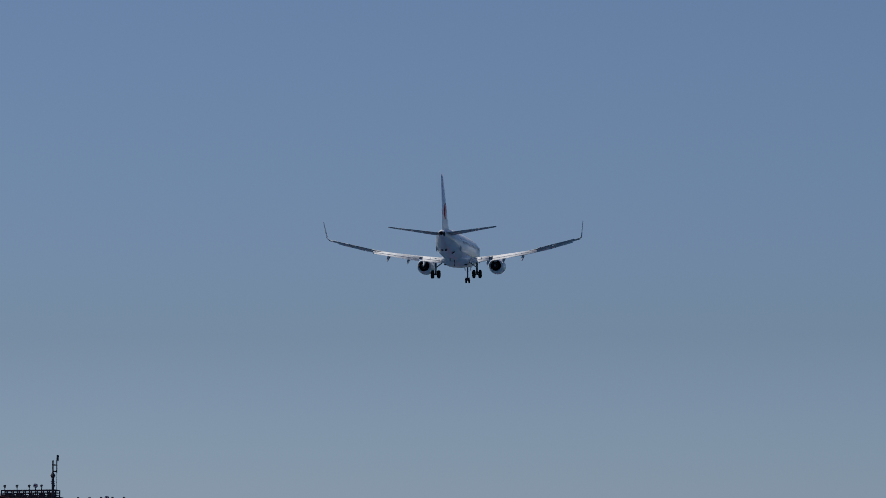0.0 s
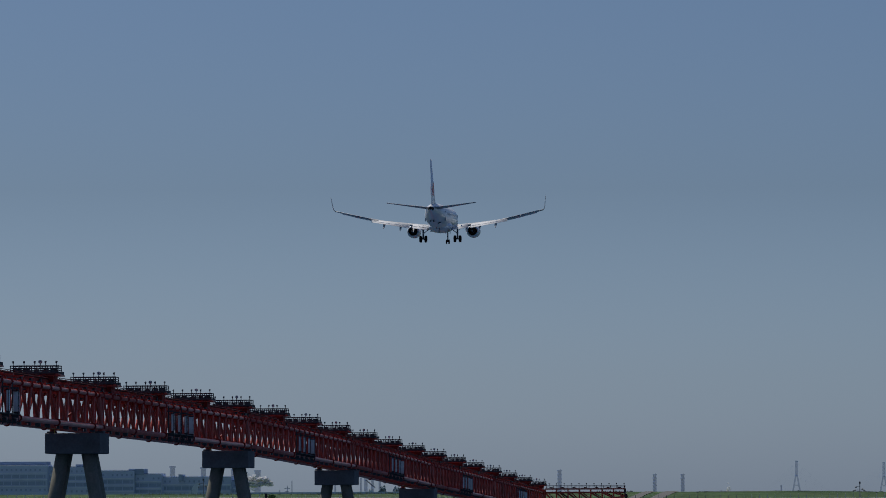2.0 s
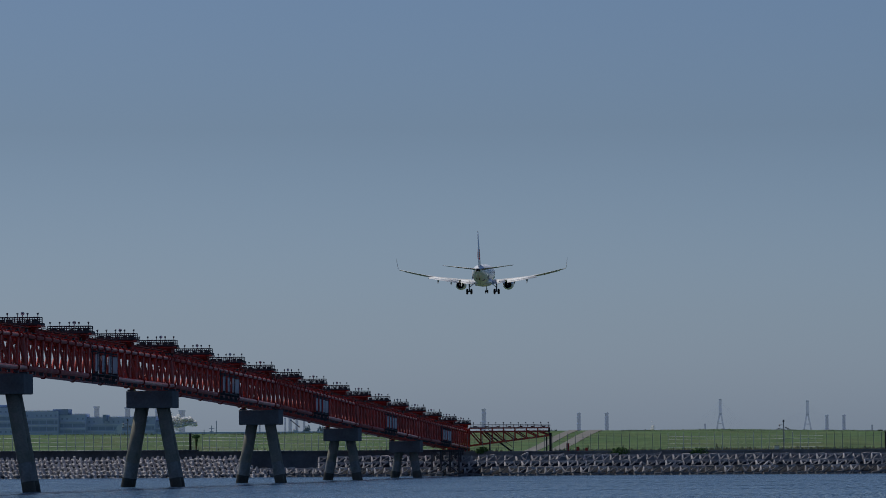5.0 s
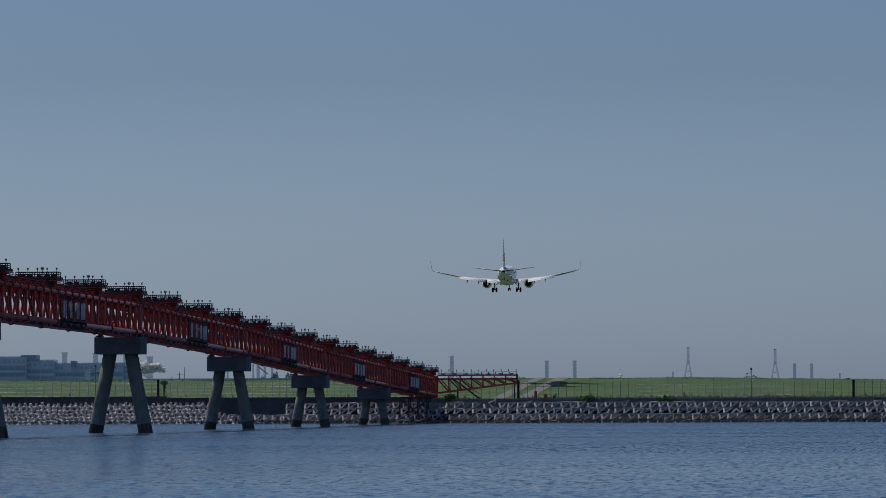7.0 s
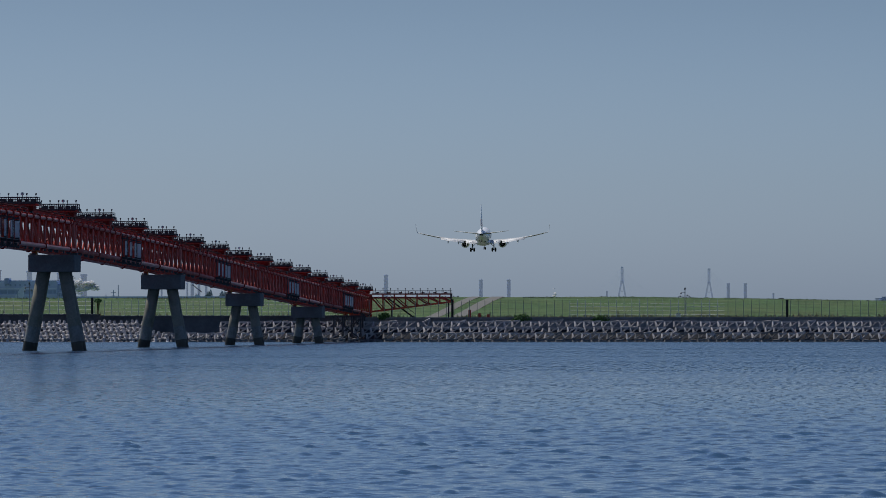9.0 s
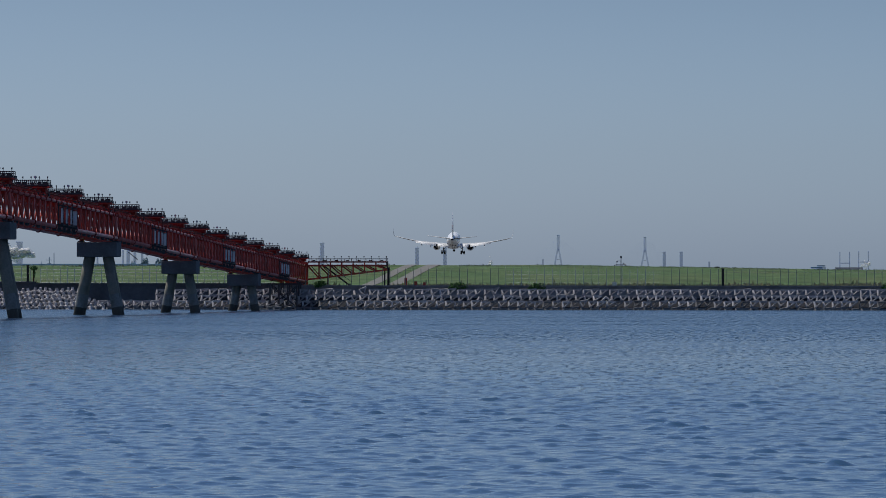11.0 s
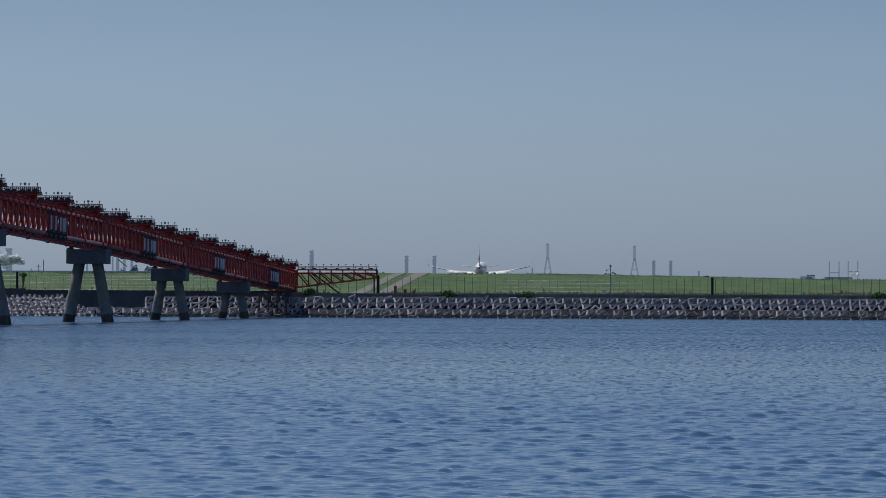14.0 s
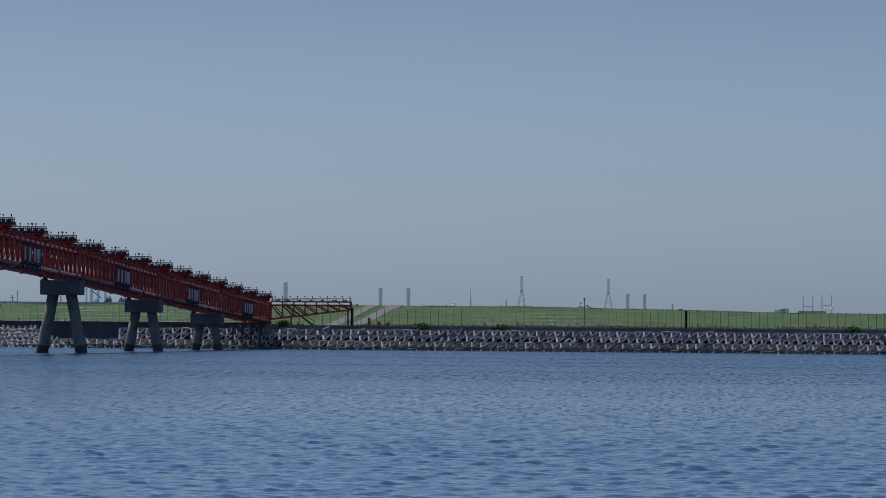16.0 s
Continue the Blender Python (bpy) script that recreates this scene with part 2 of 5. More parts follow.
    for sc, st, dist in ((1.2, 1.0, 0.03), (4.0, 1.0, 0.012)):
        n = N.new("ShaderNodeTexNoise")
        n.inputs["Scale"].default_value, n.inputs["Detail"].default_value = sc, 5
        L.new(mp.outputs[0], n.inputs["Vector"])
        b = N.new("ShaderNodeBump")
        b.inputs["Strength"].default_value, b.inputs["Distance"].default_value = st, dist
        L.new(n.outputs["Fac"], b.inputs["Height"])
        if last:
            L.new(last.outputs[0], b.inputs["Normal"])
        last = b
    L.new(last.outputs[0], p.inputs["Normal"])
    return m


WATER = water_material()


# ---- building helpers ----
def mesh_of(bm, mat, name="m", smooth=False):
    me = bpy.data.meshes.new(name)
    bmesh.ops.recalc_face_normals(bm, faces=bm.faces[:])
    bm.to_mesh(me)
    bm.free()
    me.materials.append(mat)
    if smooth:
        for f in me.polygons:
            f.use_smooth = True
    return me


def raw_mesh(name, verts, faces, mat, smooth=False):
    me = bpy.data.meshes.new(name)
    me.from_pydata(verts, [], faces)
    me.materials.append(mat)
    if smooth:
        for f in me.polygons:
            f.use_smooth = True
    return me


def part(name, bm, mat, parent, label="", smooth=False):
    """One mesh object under a thing or a part."""
    ob = new(name, mesh_of(bm, mat, name, smooth))
    ob.parent = parent
    return tagged(ob, label) if label else ob


def piece(name, me, parent, m=None):
    ob = new(name, me)
    ob.parent = parent
    if m is not None:
        ob.matrix_basis = m
    return ob


def thing(name, label, category, m=None, group="", kind=""):
    ob = new(name)
    ob.empty_display_size = 0.2
    if m is not None:
        ob.matrix_basis = m
    return tagged(ob, label, category, group, kind)


def box(bm, c, s, rot=None):
    m = Matrix.Translation(c) @ (rot or Matrix()) @ Matrix.Diagonal((*s, 1))
    bmesh.ops.create_cube(bm, size=1, matrix=m)
    return bm


def rod(bm, p, q, r, r2=None, n=8):
    p, q = Vector(p), Vector(q)
    d = q - p
    m = Matrix.Translation((p + q) / 2) @ d.to_track_quat("Z", "Y").to_matrix().to_4x4()
    bmesh.ops.create_cone(bm, segments=n, radius1=r, radius2=r if r2 is None else r2, depth=d.length, cap_ends=True, matrix=m)
    return bm


def beam(bm, p, q, w, h):
    p, q = Vector(p), Vector(q)
    d = q - p
    m = Matrix.Translation((p + q) / 2) @ d.to_track_quat("Y", "Z").to_matrix().to_4x4() @ Matrix.Diagonal((w, d.length, h, 1))
    bmesh.ops.create_cube(bm, size=1, matrix=m)
    return bm


def bevelled(bm, w):
    bmesh.ops.bevel(bm, geom=bm.edges[:], offset=w, segments=1, affect="EDGES")
    return bm


def B():
    return bmesh.new()


def lerp(x, table):
    return float(np.interp(x, [a for a, _ in table], [b for _, b in table]))


# ---- sea, shore and land ----
def build_water():
    """A fan of sea with real waves before the shore, and a flat rest beside it."""
    rng = np.random.RandomState(3)
    r = [55.5]
    while r[-1] < 962:
        r.append(r[-1] + 0.12 * max(1.0, (r[-1] / 115.0) ** 2.4))
    r = np.array(r)
    a = np.radians(np.linspace(-15.8, 4.8, 900))
    R, A = np.meshgrid(r, a, indexing="ij")
    X, Y = R * np.sin(A), R * np.cos(A)
    step = np.gradient(r)[:, None]
    Z = np.zeros_like(X)
    for i in range(90):
        wl = 0.27 * (4.2 ** rng.rand() ** 1.2)
        th = radians(262) + rng.randn() * 0.95
        k = 2 * math.pi / wl
        amp = 0.0035 * wl * rng.uniform(0.5, 1.2)
        fade = np.clip(1.7 - 2.4 * step / wl, 0, 1)
        ph = k * (X * math.cos(th) + Y * math.sin(th)) + rng.rand() * 6.28
        Z += amp * fade * np.sin(ph)
    swell = np.zeros_like(X)
    for i in range(9):
        k, th = 2 * math.pi / rng.uniform(0.6, 1.8), rng.randn() * 0.8 + 1.2
        swell += np.sin(k * (X * math.cos(th) + Y * math.sin(th) * 0.5) + rng.rand() * 6.28) / 3
    Z *= 0.6 + 0.6 * np.clip(swell + 0.3, 0, 1.6) ** 1.5
    nr, na = X.shape
    idx = np.arange(nr * na).reshape(nr, na)
    quads = np.stack([idx[:-1, :-1], idx[:-1, 1:], idx[1:, 1:], idx[1:, :-1]], -1).reshape(-1, 4)
    co = np.stack([X, Y, Z], -1).reshape(-1, 3)
    rest = np.array([[-5000, -900, -0.16], [5000, -900, -0.16], [5000, 4900, -0.16], [-5000, 4900, -0.16]])
    n0 = len(co)
    co = np.vstack([co, rest])
    quads = np.vstack([quads, [[n0, n0 + 1, n0 + 2, n0 + 3]]])
    me = bpy.data.meshes.new("water")
    me.vertices.add(len(co))
    me.vertices.foreach_set("co", co.ravel())
    me.loops.add(quads.size)
    me.loops.foreach_set("vertex_index", quads.ravel())
    me.polygons.add(len(quads))
    me.polygons.foreach_set("loop_start", np.arange(0, quads.size, 4))
    me.polygons.foreach_set("use_smooth", np.ones(len(quads), bool))
    me.update(calc_edges=True)
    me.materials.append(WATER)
    return tagged(new("water", me), "wind-rippled deep blue sea water of the channel", "sea", kind="structure")


def land_z(x, y):
    crest = 10.45 - 1.15 * min(1, max(0, (x + 45) / 75)) - 0.2 * min(1, max(0, (-x - 95) / 40))
    s = min(1, max(0, (y - 1000) / 175))
    s = s * s * (3 - 2 * s) * 0.35 + s * 0.65
    if y > 1200:
        return min(crest, lerp(y, [(1200, crest), (1300, 10.15), (1500, 9.9), (1600, 9.6), (1700, 7.9), (1760, 6.8)]))
    return 4.5 + (crest - 4.5) * s


def build_land():
    ys = [956.6, 975, 1000, 1025, 1050, 1075, 1100, 1125, 1150, 1165, 1175, 1190, 1200, 1300, 1500, 1600, 1650, 1700, 1760, 2200, 3200, 4900]
    xs = [-5000, -1500, -600, -300] + list(range(-240, 141, 10)) + [300, 700, 1500, 5000]
    v, f = [], []
    for j, y in enumerate(ys):
        for x in xs:
            bumps = 0.12 * noise.noise((x * 0.06, y * 0.02, 0)) if 1000 < y < 1300 else 0
            v.append((x, y, land_z(x, y) + bumps))
    n = len(xs)
    for j in range(len(ys) - 1):
        for i in range(n - 1):
            a = j * n + i
            f.append((a, a + 1, a + 1 + n, a + n))
    tagged(new("ground", raw_mesh("ground", v, f, GRASS, True)), "mown green airfield embankment", "grass bank", kind="structure")
    # near bank under the camera
    bm = box(B(), (0, -37, -0.2), (400, 77, 2.6))
    tagged(new("ground_near_bank", mesh_of(bm, WALL)), "plain concrete quay", "quay", kind="structure")
    # two lanes climbing the bank
    for x0, x1, w0, w1 in ((-81.9, -83.7, 3.0, 2.4), (-76.9, -78.2, 2.7, 3.3)):
        v, f = [], []
        yy = list(range(985, 1185, 10))
        for i, y in enumerate(yy):
            u = i / (len(yy) - 1)
            xc, w = x0 + (x1 - x0) * u, w0 + (w1 - w0) * u
            for x in (xc - w / 2, xc + w / 2):
                v.append((x, y, max(land_z(x, y), land_z(xc, y)) + 0.1))
            if i:
                f.append((2 * i - 2, 2 * i - 1, 2 * i + 1, 2 * i))
        tagged(new("road", raw_mesh("road", v, f, ROAD)), "pale dusty service road up the grass bank", "road", kind="structure")
    # unseen runway, widened so that grey light bounces onto the airliner's belly
    v, f = [], []
    for i, y in enumerate((1182, 1199, 1300, 1500, 1600, 1700, 1760, 3600)):
        for x in (-150, -30):
            v.append((x, y, land_z(x, y) + 0.06))
        if i:
            f.append((2 * i - 2, 2 * i - 1, 2 * i + 1, 2 * i))
    tagged(new("runway", raw_mesh("runway", v, f, RUNWAY)), "unseen grey asphalt runway behind the bank, widened to light the airliner's belly", "runway", kind="structure")
    # seawall in three heights
    for name, xa, xb, top in (("seawall_west", -1200, -145, 5.62), ("seawall_middle", -145, -97, 5.3), ("seawall_east", -97, 1200, 4.92)):
        bm = box(B(), ((xa + xb) / 2, 957.3, top / 2 - 1), (xb - xa, 1.4, top + 2))
        box(bm, ((xa + xb) / 2, 957.15, top - 0.14), (xb - xa, 1.9, 0.28))
        tagged(new(name, mesh_of(bm, WALL_PALE if name == "seawall_east" else WALL)), "weathered grey concrete seawall" if name == "seawall_east" else "dark weathered concrete seawall", "seawall", kind="structure")


def frame_unit_mesh(mat):
    """A precast hollow block: thick slanting leg, top bar, long diagonal and rear struts."""
    bm = B()
    top, end, foot, back = (0.0, 0.15, 1.06), (1.6, 0.0, 1.1), (0.16, -0.75, -0.04), (1.0, 1.2, 0.75)
    beam(bm, top, end, 0.34, 0.3)
    rod(bm, foot, top, 0.3, 0.17, 7)
    beam(bm, foot, end, 0.2, 0.2)
    beam(bm, top, back, 0.15, 0.15)
    beam(bm, end, back, 0.15, 0.15)
    return mesh_of(bm, mat, "armour_frame")


def tetrapod_mesh(mat):
    bm = B()
    for d in ((0, 0, 1), (0.94, 0, -0.33), (-0.47, 0.82, -0.33), (-0.47, -0.82, -0.33)):
        rod(bm, (0, 0, 0), Vector(d) * 0.7, 0.37, 0.25, 7)
    return mesh_of(bm, mat, "armour_tetrapod")


def build_revetment():
    rng = random.Random(5)
    core = thing("revetment", "sloping sea defence of interlocked grey concrete blocks", "sea defence", kind="structure")
    # near-black sheet behind the blocks paints the shade in their gaps
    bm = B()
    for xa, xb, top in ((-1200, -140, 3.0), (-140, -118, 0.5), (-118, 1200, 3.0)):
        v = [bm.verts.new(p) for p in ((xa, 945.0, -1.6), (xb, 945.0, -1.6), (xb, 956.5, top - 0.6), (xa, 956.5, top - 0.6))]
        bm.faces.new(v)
    part("gap_shade_sheet", bm, GAP_SHADE, core)
    dry, wet = frame_unit_mesh(ARMOUR), frame_unit_mesh(ARMOUR_WET)
    for row in range(3):
        n = 98 if row else 104
        drift = 0.0
        for i in range(n):
            drift = drift * 0.8 + rng.uniform(-0.1, 0.1)
            x = -119.5 + (0.0 if row else -11) + i * 1.79 + (0.35 if row == 1 else 0.0) + drift
            odd = rng.random() < 0.06
            m = pose(x, 945.2 + 3.4 * row + rng.uniform(-0.4, 0.4), (0.62, 1.76, 2.94)[row] + rng.uniform(-0.07, 0.07),
                     rng.uniform(-7, 7), rng.uniform(-6, 5) + (rng.uniform(-40, 40) if odd else 0), rng.uniform(-12, 14) + (rng.uniform(-70, 70) if odd else 0))
            piece("armour_block", wet if row == 0 and rng.random() < 0.12 else dry, core, m)
    # the lowest course, mostly under water
    v, f = [], []
    unit = [w.co.copy() for w in wet.vertices], [tuple(p.vertices) for p in wet.polygons]
    for i in range(104):
        m = pose(-130.3 + i * 1.79 + rng.uniform(-0.3, 0.3), 942.4 + rng.uniform(-0.4, 0.4), -0.72 + rng.uniform(-0.12, 0.12), rng.uniform(-12, 12), rng.uniform(-12, 12), rng.uniform(-25, 25))
        k = len(v)
        v += [m @ w for w in unit[0]]
        f += [tuple(j + k for j in p) for p in unit[1]]
    toe = new("toe_blocks", raw_mesh("toe_blocks", v, f, ARMOUR_WET))
    toe.parent = core
    tagged(toe, "wet lowest course of concrete blocks", kind="stuff")
    for i in range(10):
        piece("armour_block", dry, core, pose(-135.5 + i * 1.79, 945.6 + rng.uniform(-0.4, 0.4), 0.42, rng.uniform(-9, 9), rng.uniform(-7, 7), rng.uniform(-12, 12)))
    td, tw = tetrapod_mesh(ARMOUR), tetrapod_mesh(ARMOUR_WET)
    for row in range(6):
        n = int((218 - 127 - row * 1.5) / 1.14)
        for i in range(n):
            x = -218 + i * 1.14 + 0.57 * (row % 2) + rng.uniform(-0.14, 0.14)
            m = pose(x, 941.6 + 2.1 * row + rng.uniform(-0.5, 0.5), -0.1 + 0.73 * row + rng.uniform(-0.15, 0.2),
                     rng.uniform(-14, 14), rng.uniform(-14, 14), 35 + rng.uniform(-14, 14) + (rng.uniform(-90, 90) if rng.random() < 0.12 else 0))
            piece("tetrapod", tw if row == 0 and rng.random() < 0.4 else td, core, m)


def fence_run(x0, x1, y, base, high, gap, rails, mat, label):
    f = thing("fence", label, "fence", pose((x0 + x1) / 2, y, base))
    bm = rod(B(), (0, 0, 0), (0, 0, high - 0.35), 0.055, n=6)
    rod(bm, (0, 0, high - 0.36), (0, -0.3, high), 0.04, n=5)
    post = mesh_of(bm, mat)
    n = int((x1 - x0) / gap)
    for i in range(n + 1):
        piece("post", post, f, Matrix.Translation((x0 - (x0 + x1) / 2 + i * gap, 0, 0)))
    for z, r in rails:
        part("rail", rod(B(), (x0 - (x0 + x1) / 2, 0.06, z), (x1 - (x0 + x1) / 2, 0.06, z), r, n=5), mat, f)
    return f


def build_fences():
    w = [(0.12, 0.035), (0.95, 0.028), (1.75, 0.028), (2.6, 0.028), (3.15, 0.026)]
    thin = [(0.12, 0.03), (3.1, 0.012)]
    fence_run(-240, -146.5, 960.5, 4.9, 4.2, 1.87, [(0.75, 0.03), (1.6, 0.035), (2.45, 0.035), (3.3, 0.035)], FENCE_WHITE, "pale steel rail fence with outward arms on the seawall")
    fence_run(-144.5, -96, 960.5, 4.7, 3.9, 1.4, [(0.7, 0.03), (1.4, 0.03), (2.1, 0.03), (2.8, 0.035), (3.4, 0.03)], FENCE_WHITE, "pale steel grid fence on the seawall")
    fence_run(-95, -50, 961, 4.5, 3.9, 1.57, thin, FENCE, "grey steel post fence with bent tops")
    fence_run(-49.5, -18.2, 961, 4.5, 4.0, 1.57, w, FENCE_WHITE, "white steel rail fence with bent tops")
    fence_run(-17.5, 120, 961, 4.5, 3.9, 1.57, thin, FENCE, "grey steel post fence with bent tops")
    for x, z0, z1, w0 in ((-5.6, 4.3, 8.3, 0.55), (-147.0, 5, 8.9, 0.5), (-73.3, 4.3, 8.5, 0.5)):
        bm = rod(B(), (0, 0, 0), (0, 0, z1 - z0), w0 / 2, n=10)
        rod(bm, (0, 0, z1 - z0), (0, 0, z1 - z0 + 0.1), w0 / 2 + 0.05, n=10)
        p = new("marker_post", mesh_of(bm, BLACKPOST))
        p.location = (x, 960.2, z0)
        tagged(p, "thick black post beside the airfield fence", "post", "black fence posts")
    # overgrown stub post beside the wall step
    t = thing("overgrown_post", "stub post overgrown with creeper by the seawall", "post", pose(-145.7, 959.5, 5))
    part("post", rod(B(), (0, 0, 0), (0, 0, 3.6), 0.13, n=8), RUST, t)
    part("creeper", clump(clump(B(), (0, 0, 3.35), (0.85, 0.6, 0.4), 260, 0.14, 11), (0.1, 0, 2.3), (0.32, 0.35, 0.9), 150, 0.13, 12), LEAF, t)


def clump(bm, c, s, n, size, seed):
    """Many small leaves in an uneven heap."""
    rng = random.Random(seed)
    for _ in range(n):
        while True:
            p = Vector((rng.uniform(-1, 1), rng.uniform(-1, 1), rng.uniform(-1, 1)))
            if 0.25 < p.length < 1 + 0.25 * noise.noise(p * 2 + Vector((seed, 0, 0))):
                break
        q = Vector((p.x * s[0], p.y * s[1], p.z * s[2])) + Vector(c)
        k = size * rng.uniform(0.6, 1.4)
        e = Euler((rng.uniform(0, 6), rng.uniform(0, 6), rng.uniform(0, 6))).to_matrix()
        v = [bm.verts.new(q + e @ Vector(w) * k) for w in ((-1, 0, 0), (0, -0.55, 0.1), (1, 0, 0), (0, 0.55, 0.1))]
        bm.faces.new(v)
    return bm


def build_bushes():
    for i, (x, s, z) in enumerate(((-58.9, 1.9, 4.9), (-43.0, 1.7, 4.7), (-86.8, 1.2, 5.3), (28.0, 1.7, 4.9))):
        t = thing("bush", "leafy green bush growing over the seawall", "bush", pose(x, 956.3, z - 0.9), "bushes on the seawall")
        bm = B()
        for a in range(5):
            rod(bm, (0.15 * a - 0.3, 0.9, 0), ((a - 2) * 0.4 * s, 0.2, 0.9), 0.04, 0.02, 5)
        part("stem", bm, RUST, t)
        bm = clump(B(), (0, 0, 0.8), (s * 1.05, 0.8, 0.62 * s ** 0.5), 420, 0.17, 20 + i)
        clump(bm, (-0.5 * s, -0.1, 0.5), (s * 0.7, 0.7, 0.5), 160, 0.16, 40 + i)
        part("foliage", bm, LEAF, t)
    rng = random.Random(9)
    v, f = [], []
    for _ in range(24000):
        x = rng.uniform(-215, 75)
        if -86 < x < -74:
            continue
        y = 964 + abs(rng.gauss(0, 20))
        z = land_z(x, y)
        h = rng.uniform(0.4, 1.35) * (0.6 + 0.8 * max(0, noise.noise((x * 0.07, y * 0.07, 3)))) * (1.4 if rng.random() < 0.05 else 0.9)
        for _ in range(2):
            a, w = rng.uniform(0, 3.14), rng.uniform(0.1, 0.32)
            dx, dy = math.cos(a) * w, math.sin(a) * w
            k = len(v)
            v += [(x - dx, y - dy, z), (x + dx, y + dy, z), (x + rng.uniform(-0.3, 0.3), y, z + h)]
            f.append((k, k + 1, k + 2))
    for _ in range(4000):
        x, y = rng.uniform(-215, 75), rng.uniform(1158, 1178)
        if -88 < x < -72 or noise.noise((x * 0.11, y * 0.1, 5)) < rng.uniform(-0.35, 0.3):
            continue
        z, h, w, k = land_z(x, y), rng.uniform(0.08, 0.26 if x > -88 else 0.5), rng.uniform(0.06, 0.18), len(v)
        v += [(x - w, y, z - 0.05), (x + w, y, z - 0.05), (x + rng.uniform(-0.2, 0.2), y, z + h)]
        f.append((k, k + 1, k + 2))
    tagged(new("weeds", raw_mesh("weeds", v, f, WEED)), "tangled dry weeds along the fence foot", "weeds", kind="stuff")


# ---- approach light pier ----
AXIS = -93.2
CHORD = [(300, 12.6), (383.1, 12.65), (480.7, 12.5), (578.3, 12.13), (675.9, 10.78), (773.5, 8.8), (871.1, 7.08), (968.7, 5.4)]
CAPS = (383.1, 480.7, 578.3, 675.9, 773.5, 871.1)
RAIL = [(370, 18.6), (400, 18.45), (430, 18.43), (460, 18.42), (490, 18.25), (521, 18.2), (585, 18.15), (615, 17.75), (646, 17.25), (735, 15.8), (795, 14.8), (855, 13.7), (913, 12.5), (943, 11.9), (974, 11.4)]
SPAN, RISE, BAYS, PANEL_L = 97.6, 3.3, 21, 97.6 / 21


def build_pier_supports():
    for i, y in enumerate(CAPS):
        top = lerp(y, CHORD) - 0.35
        t = thing("pier_support", "dark concrete pier cap on four splayed round piles", "pier", pose(AXIS, y, 0), "pier supports in the water")
        part("cap", bevelled(box(B(), (0, 0, top - 1.05), (5.75, 5.0, 2.1)), 0.06), CONC, t)
        for dx in (-2.5, 2.5):
            part("bearing_plinth", box(B(), (dx, -0.6, top + 0.1), (0.9, 0.9, 0.2)), DARK, t)
        zb = top - 2.1
        spread = 0.20
        for sx in (-1, 1):
            for sy in (-1, 1):
                a = Vector((sx * 1.3, sy * 0.95, zb + 0.1))
                b = Vector((sx * (1.3 + spread * (zb + 0.2)), sy * (0.95 + 0.03 * zb), -0.9))
                q = part("support_leg", rod(B(), a, b, 0.68, n=18), PILE, t, smooth=False)
                for f in q.data.polygons:
                    f.use_smooth = len(f.vertices) == 4
                u0, u1 = 1 - 2.2 / (zb + 1), 1.0
                part("splash_band", rod(B(), a.lerp(b, u0 - 1.7 / (zb + 1)), a.lerp(b, u0 + 0.03), 0.69, n=18), SPLASH, q, "pale salt-bleached band above the tide line")
                part("tide_band", rod(B(), a.lerp(b, u0 + 0.02), a.lerp(b, u1), 0.70, n=18), TIDE, q, "dark wet band with weed at the waterline")
        bm = B()
        rod(bm, (-1.9, -2.3, top), (-1.9, -2.3, top + 0.75), 0.05, n=6)
        rod(bm, (2.1, -2.3, top), (2.1, -2.3, top + 0.75), 0.05, n=6)
        part("hand_post", bm, material_yellow, t)


material_yellow = material("faded_yellow_paint", (0.35, 0.26, 0.05), 0.6, 0, 0.2, 2)


